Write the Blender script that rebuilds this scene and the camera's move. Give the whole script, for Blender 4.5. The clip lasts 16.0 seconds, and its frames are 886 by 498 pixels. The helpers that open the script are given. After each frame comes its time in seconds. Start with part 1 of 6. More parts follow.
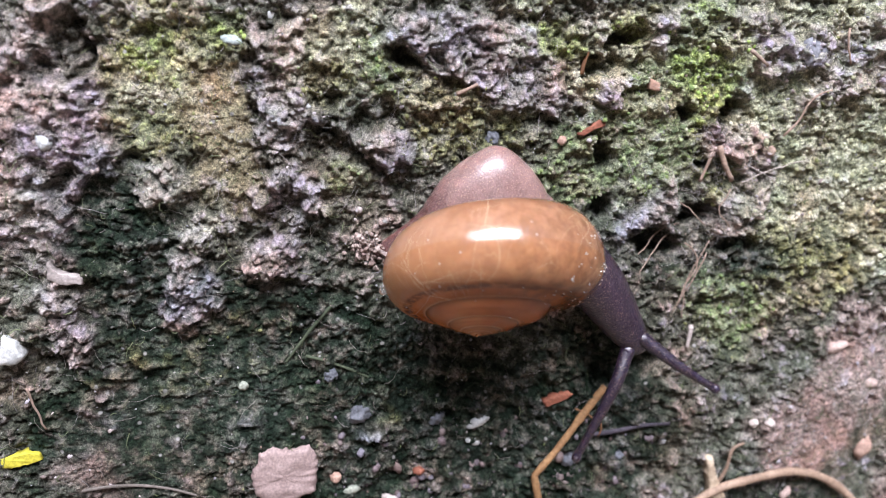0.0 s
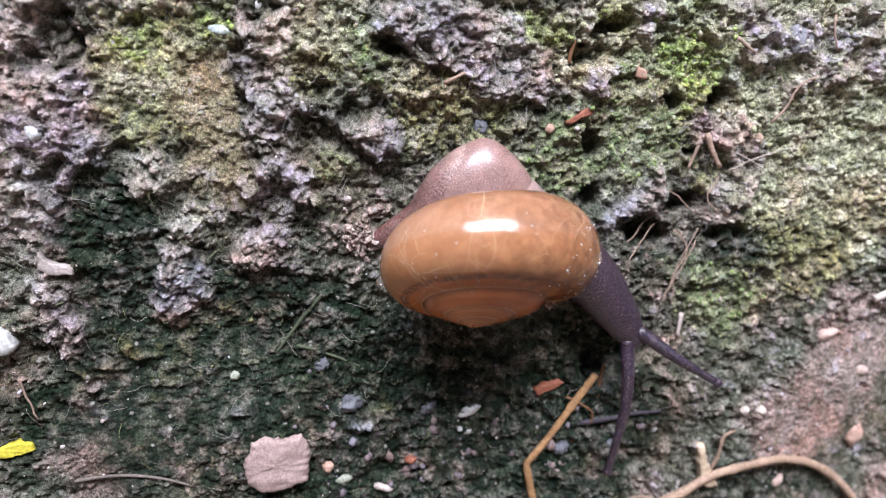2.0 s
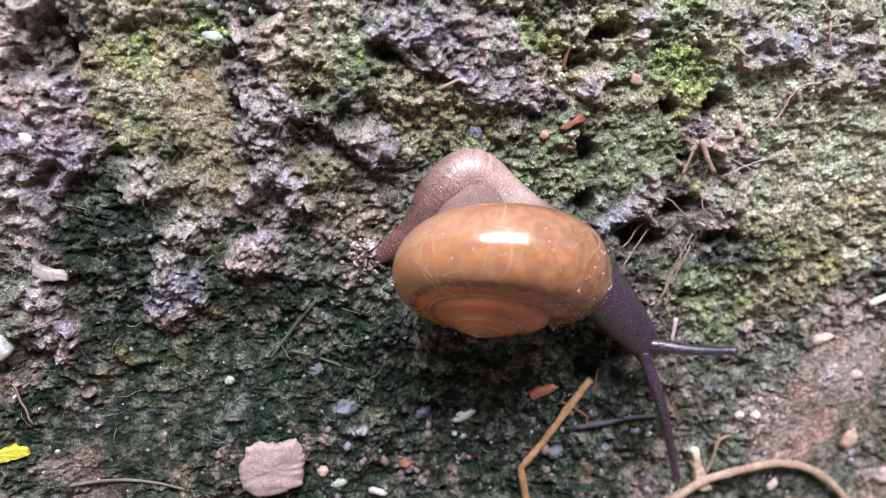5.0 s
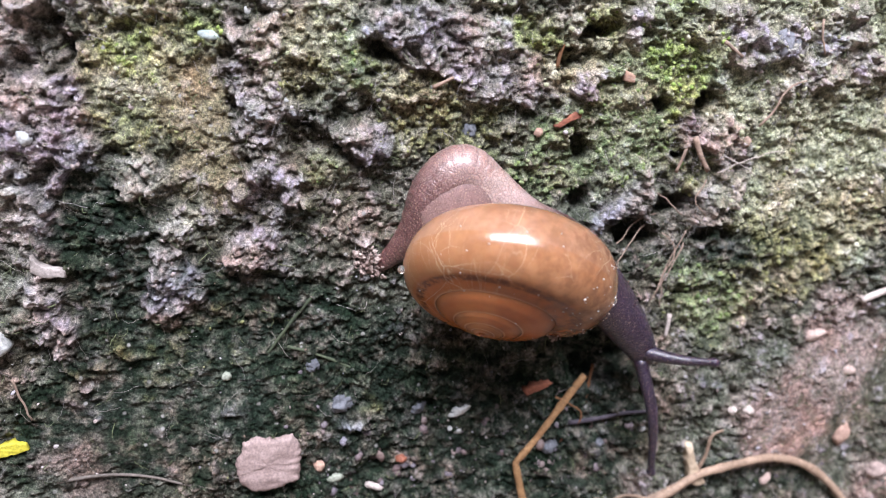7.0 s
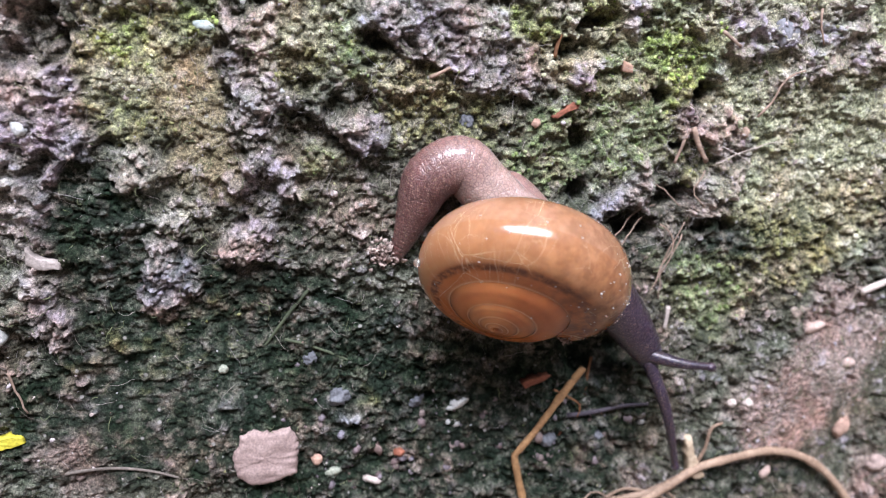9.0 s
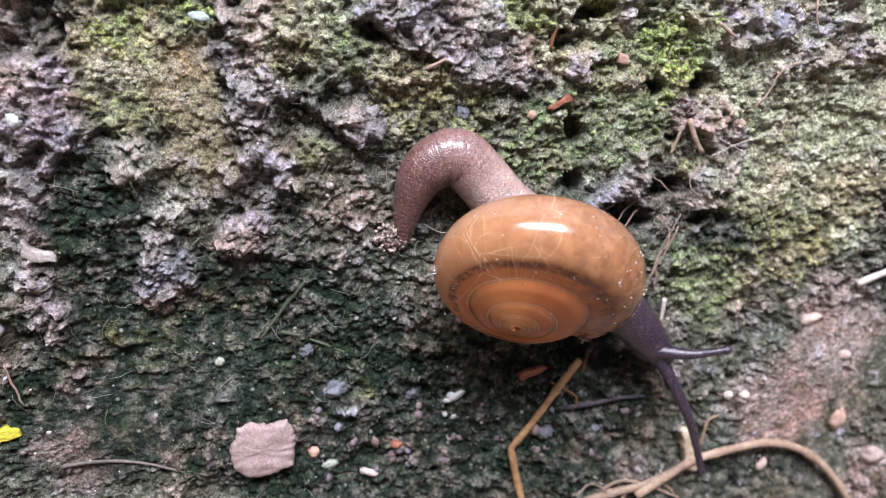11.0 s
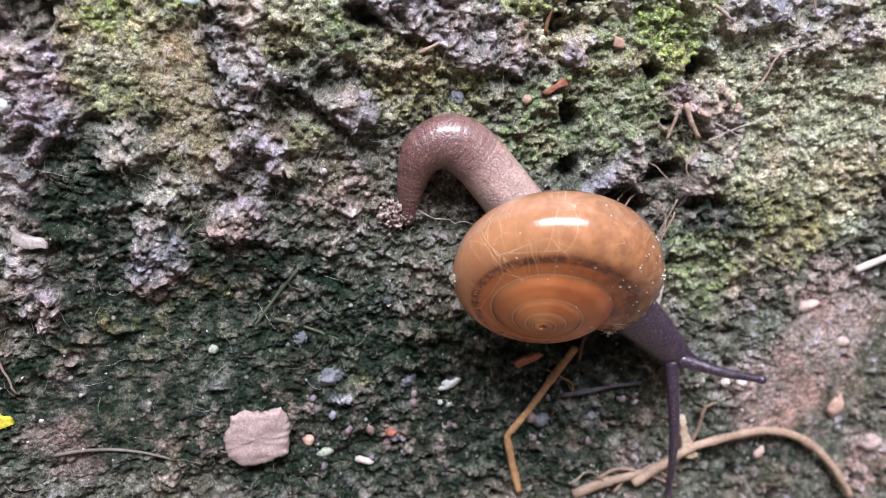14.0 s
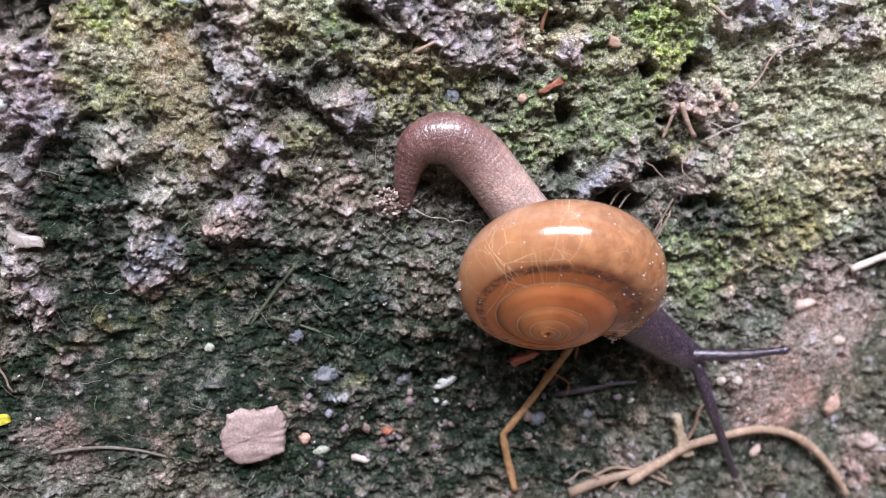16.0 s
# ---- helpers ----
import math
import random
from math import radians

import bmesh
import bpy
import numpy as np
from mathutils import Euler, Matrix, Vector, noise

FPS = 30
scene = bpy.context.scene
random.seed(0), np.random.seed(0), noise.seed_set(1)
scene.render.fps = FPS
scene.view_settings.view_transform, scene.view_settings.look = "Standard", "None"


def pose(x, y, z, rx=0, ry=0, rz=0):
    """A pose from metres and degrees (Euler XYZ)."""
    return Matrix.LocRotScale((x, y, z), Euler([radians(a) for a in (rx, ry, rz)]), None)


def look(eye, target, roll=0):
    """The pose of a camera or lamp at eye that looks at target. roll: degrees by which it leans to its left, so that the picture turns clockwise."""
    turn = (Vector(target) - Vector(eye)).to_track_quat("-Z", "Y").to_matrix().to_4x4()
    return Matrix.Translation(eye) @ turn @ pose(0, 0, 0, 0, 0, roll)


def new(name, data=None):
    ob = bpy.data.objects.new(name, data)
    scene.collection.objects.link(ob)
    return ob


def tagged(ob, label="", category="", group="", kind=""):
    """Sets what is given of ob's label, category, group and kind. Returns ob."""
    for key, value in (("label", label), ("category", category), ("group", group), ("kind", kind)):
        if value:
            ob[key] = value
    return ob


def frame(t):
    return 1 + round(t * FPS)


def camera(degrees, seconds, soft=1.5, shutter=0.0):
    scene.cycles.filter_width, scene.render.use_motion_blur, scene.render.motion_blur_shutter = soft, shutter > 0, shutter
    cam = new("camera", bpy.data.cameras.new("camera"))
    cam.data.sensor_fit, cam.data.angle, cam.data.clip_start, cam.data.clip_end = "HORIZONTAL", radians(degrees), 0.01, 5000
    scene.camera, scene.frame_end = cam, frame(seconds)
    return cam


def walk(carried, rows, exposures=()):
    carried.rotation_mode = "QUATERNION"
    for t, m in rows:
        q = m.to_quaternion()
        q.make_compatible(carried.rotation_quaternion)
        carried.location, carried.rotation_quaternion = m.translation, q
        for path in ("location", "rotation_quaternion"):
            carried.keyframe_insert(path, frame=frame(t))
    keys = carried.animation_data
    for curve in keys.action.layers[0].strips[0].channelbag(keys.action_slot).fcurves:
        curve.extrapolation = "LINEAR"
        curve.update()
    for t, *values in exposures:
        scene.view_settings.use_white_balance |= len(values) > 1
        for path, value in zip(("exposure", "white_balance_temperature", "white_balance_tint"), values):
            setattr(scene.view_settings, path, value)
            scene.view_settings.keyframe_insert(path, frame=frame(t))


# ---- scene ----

MM = 0.001
EXPOSURE = 0.08
WALL_BASE = [(0.3, (0.0085, 0.0150, 0.0095)), (0.49, (0.030, 0.041, 0.029)), (0.68, (0.178, 0.168, 0.140))]
WALL_DRY = [(0.3, (0.048, 0.050, 0.034)), (0.5, (0.125, 0.122, 0.09)), (0.72, (0.34, 0.31, 0.26))]
WALL_LUSH = [(0.3, (0.060, 0.095, 0.040)), (0.7, (0.33, 0.40, 0.20))]
WALL_PALE = [(0.3, (0.30, 0.300, 0.175)), (0.7, (0.68, 0.665, 0.49))]
WALL_MOSS = [(0.3, (0.19, 0.18, 0.068)), (0.7, (0.46, 0.45, 0.22))]
WALL_BRIGHT = [(0.3, (0.165, 0.225, 0.050)), (0.7, (0.43, 0.52, 0.17))]
WALL_CRUST = [(0.3, (0.31, 0.250, 0.235)), (0.7, (0.68, 0.60, 0.58))]
WALL_SOIL = [(0.35, (0.24, 0.165, 0.14)), (0.65, (0.50, 0.385, 0.34))]
# horn bands round the section; pale 0.0 and 1.0 stops include sky glare
SHELL_BANDS_GLARE = [(0.0, (0.39, 0.198, 0.102)), (0.15, (0.40, 0.190, 0.085)), (0.185, (0.41, 0.152, 0.048)), (0.22, (0.46, 0.142, 0.034)), (0.268, (0.40, 0.114, 0.028)), (0.6, (0.17, 0.065, 0.032)), (1.0, (0.40, 0.222, 0.132))]
SKIN_TONES = [(0.0, (0.120, 0.052, 0.050)), (0.14, (0.120, 0.055, 0.053)), (0.20, (0.125, 0.062, 0.060)), (0.26, (0.18, 0.100, 0.094)), (0.32, (0.32, 0.210, 0.190)), (0.37, (0.43, 0.300, 0.265)), (0.46, (0.36, 0.250, 0.235)), (0.58, (0.095, 0.052, 0.056)), (0.7, (0.030, 0.017, 0.032)), (1.0, (0.016, 0.009, 0.026))]
cam = camera(62.0, 16.0, soft=1.0)
cam.data.dof.use_dof, cam.data.dof.focus_distance, cam.data.dof.aperture_fstop = True, 0.0530, 31.0
PATH = [
    (0.0, look((-0.010624, -0.052991, 0.015253), (0.000025, 0.000878, -0.000035), 3.036)),
    (0.5, look((-0.010517, -0.053492, 0.015220), (0.000059, 0.000495, 0.000299), 2.988)),
    (1.0, look((-0.010185, -0.053536, 0.015305), (0.000340, 0.000360, 0.000026), 2.908)),
    (1.5, look((-0.010090, -0.053599, 0.014708), (0.000583, 0.000288, -0.000498), 2.745)),
    (2.0, look((-0.009854, -0.053613, 0.014550), (0.000759, 0.000260, -0.000752), 2.605)),
    (2.5, look((-0.009759, -0.053559, 0.014622), (0.000901, 0.000252, -0.000862), 2.608)),
    (3.0, look((-0.009593, -0.053618, 0.014503), (0.001006, 0.000250, -0.000823), 2.593)),
    (3.5, look((-0.009506, -0.053505, 0.015100), (0.001039, 0.000283, -0.000542), 2.673)),
    (4.0, look((-0.009540, -0.053455, 0.015205), (0.001036, 0.000366, -0.000300), 2.712)),
    (6.5, look((-0.009113, -0.053917, 0.015453), (0.001448, -0.000185, -0.000368), 2.658)),
    (7.0, look((-0.009097, -0.053981, 0.015580), (0.001467, -0.000297, -0.000400), 2.683)),
    (7.5, look((-0.009022, -0.054023, 0.015206), (0.001565, -0.000295, -0.000610), 2.600)),
    (8.0, look((-0.008916, -0.053955, 0.015135), (0.001648, -0.000266, -0.000828), 2.560)),
    (8.5, look((-0.008940, -0.053898, 0.015021), (0.001676, -0.000234, -0.000993), 2.568)),
    (9.0, look((-0.008883, -0.053935, 0.014944), (0.001700, -0.000264, -0.001070), 2.533)),
    (11.5, look((-0.008647, -0.054151, 0.014346), (0.002059, -0.000564, -0.001867), 2.435)),
    (12.0, look((-0.008564, -0.054146, 0.014185), (0.002108, -0.000593, -0.002162), 2.383)),
    (12.5, look((-0.008515, -0.054161, 0.013878), (0.002169, -0.000612, -0.002472), 2.319)),
    (13.0, look((-0.008456, -0.054177, 0.013748), (0.002249, -0.000652, -0.002668), 2.310)),
    (13.5, look((-0.008356, -0.054111, 0.013759), (0.002323, -0.000608, -0.002744), 2.277)),
    (14.0, look((-0.008230, -0.054008, 0.013726), (0.002446, -0.000498, -0.002757), 2.285)),
    (14.5, look((-0.008109, -0.053934, 0.013908), (0.002528, -0.000436, -0.002640), 2.289)),
    (15.0, look((-0.008013, -0.054073, 0.013953), (0.002591, -0.000558, -0.002560), 2.271)),
    (15.5, look((-0.007943, -0.054112, 0.013967), (0.002687, -0.000623, -0.002614), 2.322)),
    (16.0, look((-0.007843, -0.054163, 0.013816), (0.002750, -0.000678, -0.002803), 2.312)),
]
walk(cam, PATH, [(0.0, EXPOSURE, 5850, 17), (16.0, EXPOSURE, 5850, 17)])

# ---- light: overcast sky, and an added lamp for its strip over an assumed yard ----
world = bpy.data.worlds.new("overcast_sky")
scene.world = world
world.use_nodes = True
wn = world.node_tree.nodes
sky = wn.new("ShaderNodeTexSky")
sky.sky_type = "NISHITA"
sky.sun_disc = False
sky.sun_elevation, sky.sun_rotation = radians(62), radians(180)
sky.air_density, sky.dust_density = 1.0, 3.0
world.node_tree.links.new(sky.outputs[0], wn["Background"].inputs[0])
wn["Background"].inputs[1].default_value = 0.15

# added area lamp for the sky's strip; gives the shell its rectangular gleam
strip = bpy.data.lights.new("added_sky_lamp", "AREA")
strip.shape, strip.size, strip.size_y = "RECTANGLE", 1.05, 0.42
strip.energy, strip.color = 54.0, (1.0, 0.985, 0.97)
strip_ob = new("added_sky_lamp", strip)
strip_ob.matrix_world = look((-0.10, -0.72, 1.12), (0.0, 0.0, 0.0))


# ---- materials ----
def material(name, rough=0.7, spec=0.4):
    m = bpy.data.materials.new(name)
    m.use_nodes = True
    b = m.node_tree.nodes["Principled BSDF"]
    b.inputs["Roughness"].default_value = rough
    b.inputs["Specular IOR Level"].default_value = spec
    return m, m.node_tree.nodes, m.node_tree.links, b


def noise_node(n, l, vec, scale, detail=5.0, rough=0.6):
    t = n.new("ShaderNodeTexNoise")
    t.inputs["Scale"].default_value = scale
    t.inputs["Detail"].default_value = detail
    t.inputs["Roughness"].default_value = rough
    l.new(vec, t.inputs["Vector"])
    return t.outputs["Fac"]


def ramp(n, l, fac, stops):
    r = n.new("ShaderNodeValToRGB")
    while len(r.color_ramp.elements) < len(stops):
        r.color_ramp.elements.new(0.5)
    for e, (p, c) in zip(r.color_ramp.elements, stops):
        e.position, e.color = p, (*c, 1)
    l.new(fac, r.inputs[0])
    return r.outputs[0]


def mix(n, l, fac, a, b, how="MIX"):
    x = n.new("ShaderNodeMix")
    x.data_type, x.blend_type = "RGBA", how
    for sock, v in ((x.inputs[0], fac), (x.inputs[6], a), (x.inputs[7], b)):
        if isinstance(v, (int, float)):
            sock.default_value = v
        elif isinstance(v, tuple):
            sock.default_value = (*v, 1)
        else:
            l.new(v, sock)
    return x.outputs[2]


def bump(n, l, b, height, strength, distance):
    k = n.new("ShaderNodeBump")
    k.inputs["Strength"].default_value, k.inputs["Distance"].default_value = strength, distance
    l.new(height, k.inputs["Height"])
    l.new(k.outputs[0], b.inputs["Normal"])


def speckled(name, dark, light, scale=900.0, rough=0.75, relief=0.00015, spec=0.35, fine=5000.0):
    """A natural surface whose colour wavers between two tones, with grain and relief."""
    m, n, l, b = material(name, rough, spec)
    v = n.new("ShaderNodeTexCoord").outputs["Object"]
    f = noise_node(n, l, v, scale, 6.0, 0.65)
    c = ramp(n, l, f, [(0.3, dark), (0.7, light)])
    g = noise_node(n, l, v, fine, 3.0)
    c = mix(n, l, 0.55, c, ramp(n, l, g, [(0.3, (0.35, 0.35, 0.35)), (0.7, (1.25, 1.25, 1.25))]), "MULTIPLY")
    rnd = n.new("ShaderNodeObjectInfo").outputs["Random"]
    c = mix(n, l, 0.6, c, ramp(n, l, rnd, [(0.0, (0.75, 0.75, 0.75)), (1.0, (1.2, 1.17, 1.12))]), "MULTIPLY")
    l.new(c, b.inputs["Base Color"])
    bump(n, l, b, f, 0.8, relief)
    return m


def wall_material():
    """Weathered concrete under algae, granular moss, dry mud crust and pinkish soil, by the painted coats."""
    m, n, l, b = material("mossy_concrete", 0.88, 0.12)
    v = n.new("ShaderNodeTexCoord").outputs["Object"]
    a = n.new("ShaderNodeAttribute")
    a.attribute_name = "coat"
    s = n.new("ShaderNodeSeparateColor")
    l.new(a.outputs["Color"], s.inputs[0])
    moss, crust, soil = s.outputs[0], s.outputs[1], s.outputs[2]
    bright = a.outputs["Alpha"]
    big, mid, fine = noise_node(n, l, v, 220.0, 4.0), noise_node(n, l, v, 900.0, 5.0), noise_node(n, l, v, 4200.0, 4.0)
    base = ramp(n, l, mid, WALL_BASE)
    base = mix(n, l, 0.9, base, ramp(n, l, big, [(0.36, (0.55, 0.75, 0.55)), (0.5, (0.9, 0.95, 0.9)), (0.66, (1.7, 1.55, 1.55))]), "MULTIPLY")
    mossc = ramp(n, l, mid, WALL_MOSS)
    brightc = ramp(n, l, fine, WALL_BRIGHT)
    crustc = ramp(n, l, mid, WALL_CRUST)
    crustc = mix(n, l, 0.8, crustc, ramp(n, l, big, [(0.36, (1.16, 0.97, 0.82)), (0.5, (1.0, 0.98, 0.98)), (0.62, (0.86, 0.91, 1.18))]), "MULTIPLY")
    soilc = ramp(n, l, big, WALL_SOIL)
    gr = n.new("ShaderNodeAttribute")
    gr.attribute_name = "growth"
    gs = n.new("ShaderNodeSeparateColor")
    l.new(gr.outputs["Color"], gs.inputs[0])
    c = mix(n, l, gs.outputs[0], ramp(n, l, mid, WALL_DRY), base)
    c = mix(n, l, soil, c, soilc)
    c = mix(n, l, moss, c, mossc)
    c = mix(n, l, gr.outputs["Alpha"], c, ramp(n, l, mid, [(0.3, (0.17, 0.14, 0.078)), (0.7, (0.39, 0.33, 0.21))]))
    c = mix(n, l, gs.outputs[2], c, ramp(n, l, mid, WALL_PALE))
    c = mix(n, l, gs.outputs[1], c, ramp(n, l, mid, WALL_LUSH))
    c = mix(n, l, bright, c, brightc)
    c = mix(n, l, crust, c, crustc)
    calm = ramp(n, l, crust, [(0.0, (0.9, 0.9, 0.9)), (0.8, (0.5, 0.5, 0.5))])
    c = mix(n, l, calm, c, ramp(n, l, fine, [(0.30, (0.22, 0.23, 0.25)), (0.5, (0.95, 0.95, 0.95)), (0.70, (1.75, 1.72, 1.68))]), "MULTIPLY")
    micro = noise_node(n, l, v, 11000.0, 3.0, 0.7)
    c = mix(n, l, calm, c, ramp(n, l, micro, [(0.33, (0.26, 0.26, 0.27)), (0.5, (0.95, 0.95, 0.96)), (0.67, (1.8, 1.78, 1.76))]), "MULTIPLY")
    stain = noise_node(n, l, v, 130.0, 5.0, 0.65)
    c = mix(n, l, 0.85, c, ramp(n, l, stain, [(0.34, (1.18, 0.97, 0.90)), (0.48, (1.0, 1.0, 1.02)), (0.66, (0.86, 1.02, 1.0))]), "MULTIPLY")
    # scattered pale mineral grains
    vo = n.new("ShaderNodeTexVoronoi")
    vo.inputs["Scale"].default_value = 1500.0
    l.new(v, vo.inputs["Vector"])
    grain = ramp(n, l, vo.outputs["Distance"], [(0.16, (1, 1, 1)), (0.30, (0, 0, 0))])
    sep = n.new("ShaderNodeSeparateColor")
    l.new(vo.outputs["Color"], sep.inputs[0])
    pick = ramp(n, l, sep.outputs[0], [(0.84, (0, 0, 0)), (0.92, (1, 1, 1))])
    pick = mix(n, l, 1.0, grain, pick, "MULTIPLY")
    c = mix(n, l, pick, c, (0.34, 0.33, 0.31))
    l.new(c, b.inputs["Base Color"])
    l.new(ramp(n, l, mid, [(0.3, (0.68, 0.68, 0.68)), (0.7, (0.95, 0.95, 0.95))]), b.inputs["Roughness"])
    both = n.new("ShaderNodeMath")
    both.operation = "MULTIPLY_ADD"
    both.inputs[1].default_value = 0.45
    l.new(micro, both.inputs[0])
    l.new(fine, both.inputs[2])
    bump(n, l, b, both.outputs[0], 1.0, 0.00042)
    return m


def shell_material():
    """Glossy horn-brown shell: u counts the turns, v goes round the whorl's section."""
    m, n, l, b = material("horn_shell", 0.13, 0.38)
    uv = n.new("ShaderNodeUVMap").outputs[0]
    sp = n.new("ShaderNodeSeparateXYZ")
    l.new(uv, sp.inputs[0])
    v = n.new("ShaderNodeTexCoord").outputs["Object"]
    cloud = noise_node(n, l, v, 260.0, 4.0)
    blot = noise_node(n, l, v, 1500.0, 4.0, 0.7)
    col = ramp(n, l, sp.outputs[1], SHELL_BANDS_GLARE)
    col = mix(n, l, 0.4, col, ramp(n, l, cloud, [(0.34, (0.80, 0.66, 0.50)), (0.50, (1.02, 1.0, 0.95)), (0.66, (1.15, 1.22, 1.42))]), "MULTIPLY")
    # the inner whorls are a deeper orange, the mouth's end mottled dark
    turns = n.new("ShaderNodeMath")
    turns.operation = "DIVIDE"
    turns.inputs[1].default_value = 4.35
    l.new(sp.outputs[0], turns.inputs[0])
    inner = ramp(n, l, turns.outputs[0], [(0.74, (0.85, 0.85, 0.85)), (0.79, (0, 0, 0))])
    col = mix(n, l, inner, col, ramp(n, l, cloud, [(0.35, (0.30, 0.082, 0.020)), (0.65, (0.47, 0.158, 0.046))]))
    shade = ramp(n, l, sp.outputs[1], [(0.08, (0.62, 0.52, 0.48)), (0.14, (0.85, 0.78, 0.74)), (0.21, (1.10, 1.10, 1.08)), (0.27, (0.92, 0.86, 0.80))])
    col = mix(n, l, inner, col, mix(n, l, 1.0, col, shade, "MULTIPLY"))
    end = ramp(n, l, turns.outputs[0], [(0.86, (0, 0, 0)), (0.965, (1, 1, 1))])
    mottle = ramp(n, l, noise_node(n, l, v, 900.0, 4.0, 0.65), [(0.36, (0.2, 0.2, 0.2)), (0.60, (0.7, 0.7, 0.7))])
    col = mix(n, l, mix(n, l, 1.0, end, mottle, "MULTIPLY"), col, (0.085, 0.030, 0.013))
    last = ramp(n, l, turns.outputs[0], [(0.75, (0, 0, 0)), (0.80, (1, 1, 1))])
    # blotchy dark line above the periphery
    line = ramp(n, l, sp.outputs[1], [(0.170, (0, 0, 0)), (0.182, (1, 1, 1)), (0.206, (1, 1, 1)), (0.218, (0, 0, 0))])
    spots = mix(n, l, 1.0, last, ramp(n, l, blot, [(0.42, (0.12, 0.12, 0.12)), (0.56, (0.92, 0.92, 0.92))]), "MULTIPLY")
    col = mix(n, l, mix(n, l, 1.0, line, spots, "MULTIPLY"), col, (0.125, 0.042, 0.018))
    # pale thread along the suture
    thread = ramp(n, l, sp.outputs[1], [(0.251, (0, 0, 0)), (0.257, (0.55, 0.55, 0.55)), (0.268, (0.5, 0.5, 0.5)), (0.274, (0, 0, 0))])
    col = mix(n, l, thread, col, (0.70, 0.34, 0.17))
    # fine pale growth lines and scratches across the last whorl
    stretch = n.new("ShaderNodeMapping")
    stretch.inputs["Scale"].default_value = (52.0, 2.6, 1.0)
    l.new(uv, stretch.inputs["Vector"])
    wob = n.new("ShaderNodeTexNoise")
    wob.inputs["Scale"].default_value = 1.6
    l.new(stretch.outputs[0], wob.inputs["Vector"])
    add = mix(n, l, 0.22, stretch.outputs[0], wob.outputs["Color"], "ADD")
    vo = n.new("ShaderNodeTexVoronoi")
    vo.feature = "DISTANCE_TO_EDGE"
    vo.inputs["Scale"].default_value = 0.9
    l.new(add, vo.inputs["Vector"])
    lines = ramp(n, l, vo.outputs["Distance"], [(0.0, (1, 1, 1)), (0.013, (0, 0, 0))])
    patch = mix(n, l, 1.0, last, ramp(n, l, noise_node(n, l, v, 170.0, 2.0), [(0.46, (0, 0, 0)), (0.64, (0.5, 0.5, 0.5))]), "MULTIPLY")
    col = mix(n, l, mix(n, l, 1.0, lines, patch, "MULTIPLY"), col, (0.75, 0.58, 0.36))
    # hairline cracks in the horny skin, wandering over the last whorl
    drift = n.new("ShaderNodeTexNoise")
    drift.inputs["Scale"].default_value, drift.inputs["Detail"].default_value = 170.0, 3.0
    l.new(v, drift.inputs["Vector"])
    bent = mix(n, l, 0.0008, v, drift.outputs["Color"], "ADD")
    for size, width, gate, tone in ((230.0, 0.0045, (0.42, 0.58), 0.7), (430.0, 0.006, (0.50, 0.64), 0.5)):
        cells = n.new("ShaderNodeTexVoronoi")
        cells.feature = "DISTANCE_TO_EDGE"
        cells.inputs["Scale"].default_value = size
        l.new(bent, cells.inputs["Vector"])
        crack = ramp(n, l, cells.outputs["Distance"], [(0.0, (1, 1, 1)), (width, (0, 0, 0))])
        where = mix(n, l, 1.0, last, ramp(n, l, noise_node(n, l, v, size * 0.8, 2.0), [(gate[0], (0, 0, 0)), (gate[1], (tone, tone, tone))]), "MULTIPLY")
        col = mix(n, l, mix(n, l, 1.0, crack, where, "MULTIPLY"), col, (0.80, 0.63, 0.42))
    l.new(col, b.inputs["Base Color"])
    b.inputs["Subsurface Weight"].default_value = 0.45
    b.inputs["Subsurface Radius"].default_value = (1.0, 0.5, 0.25)
    b.inputs["Subsurface Scale"].default_value = 0.0016
    b.inputs["Coat Weight"].default_value = 0.2
    b.inputs["Coat Roughness"].default_value = 0.09
    l.new(ramp(n, l, blot, [(0.35, (0.12, 0.12, 0.12)), (0.8, (0.26, 0.26, 0.26))]), b.inputs["Roughness"])
    bump(n, l, b, noise_node(n, l, stretch.outputs[0], 3.0, 3.0), 0.12, 0.0002)
    return m


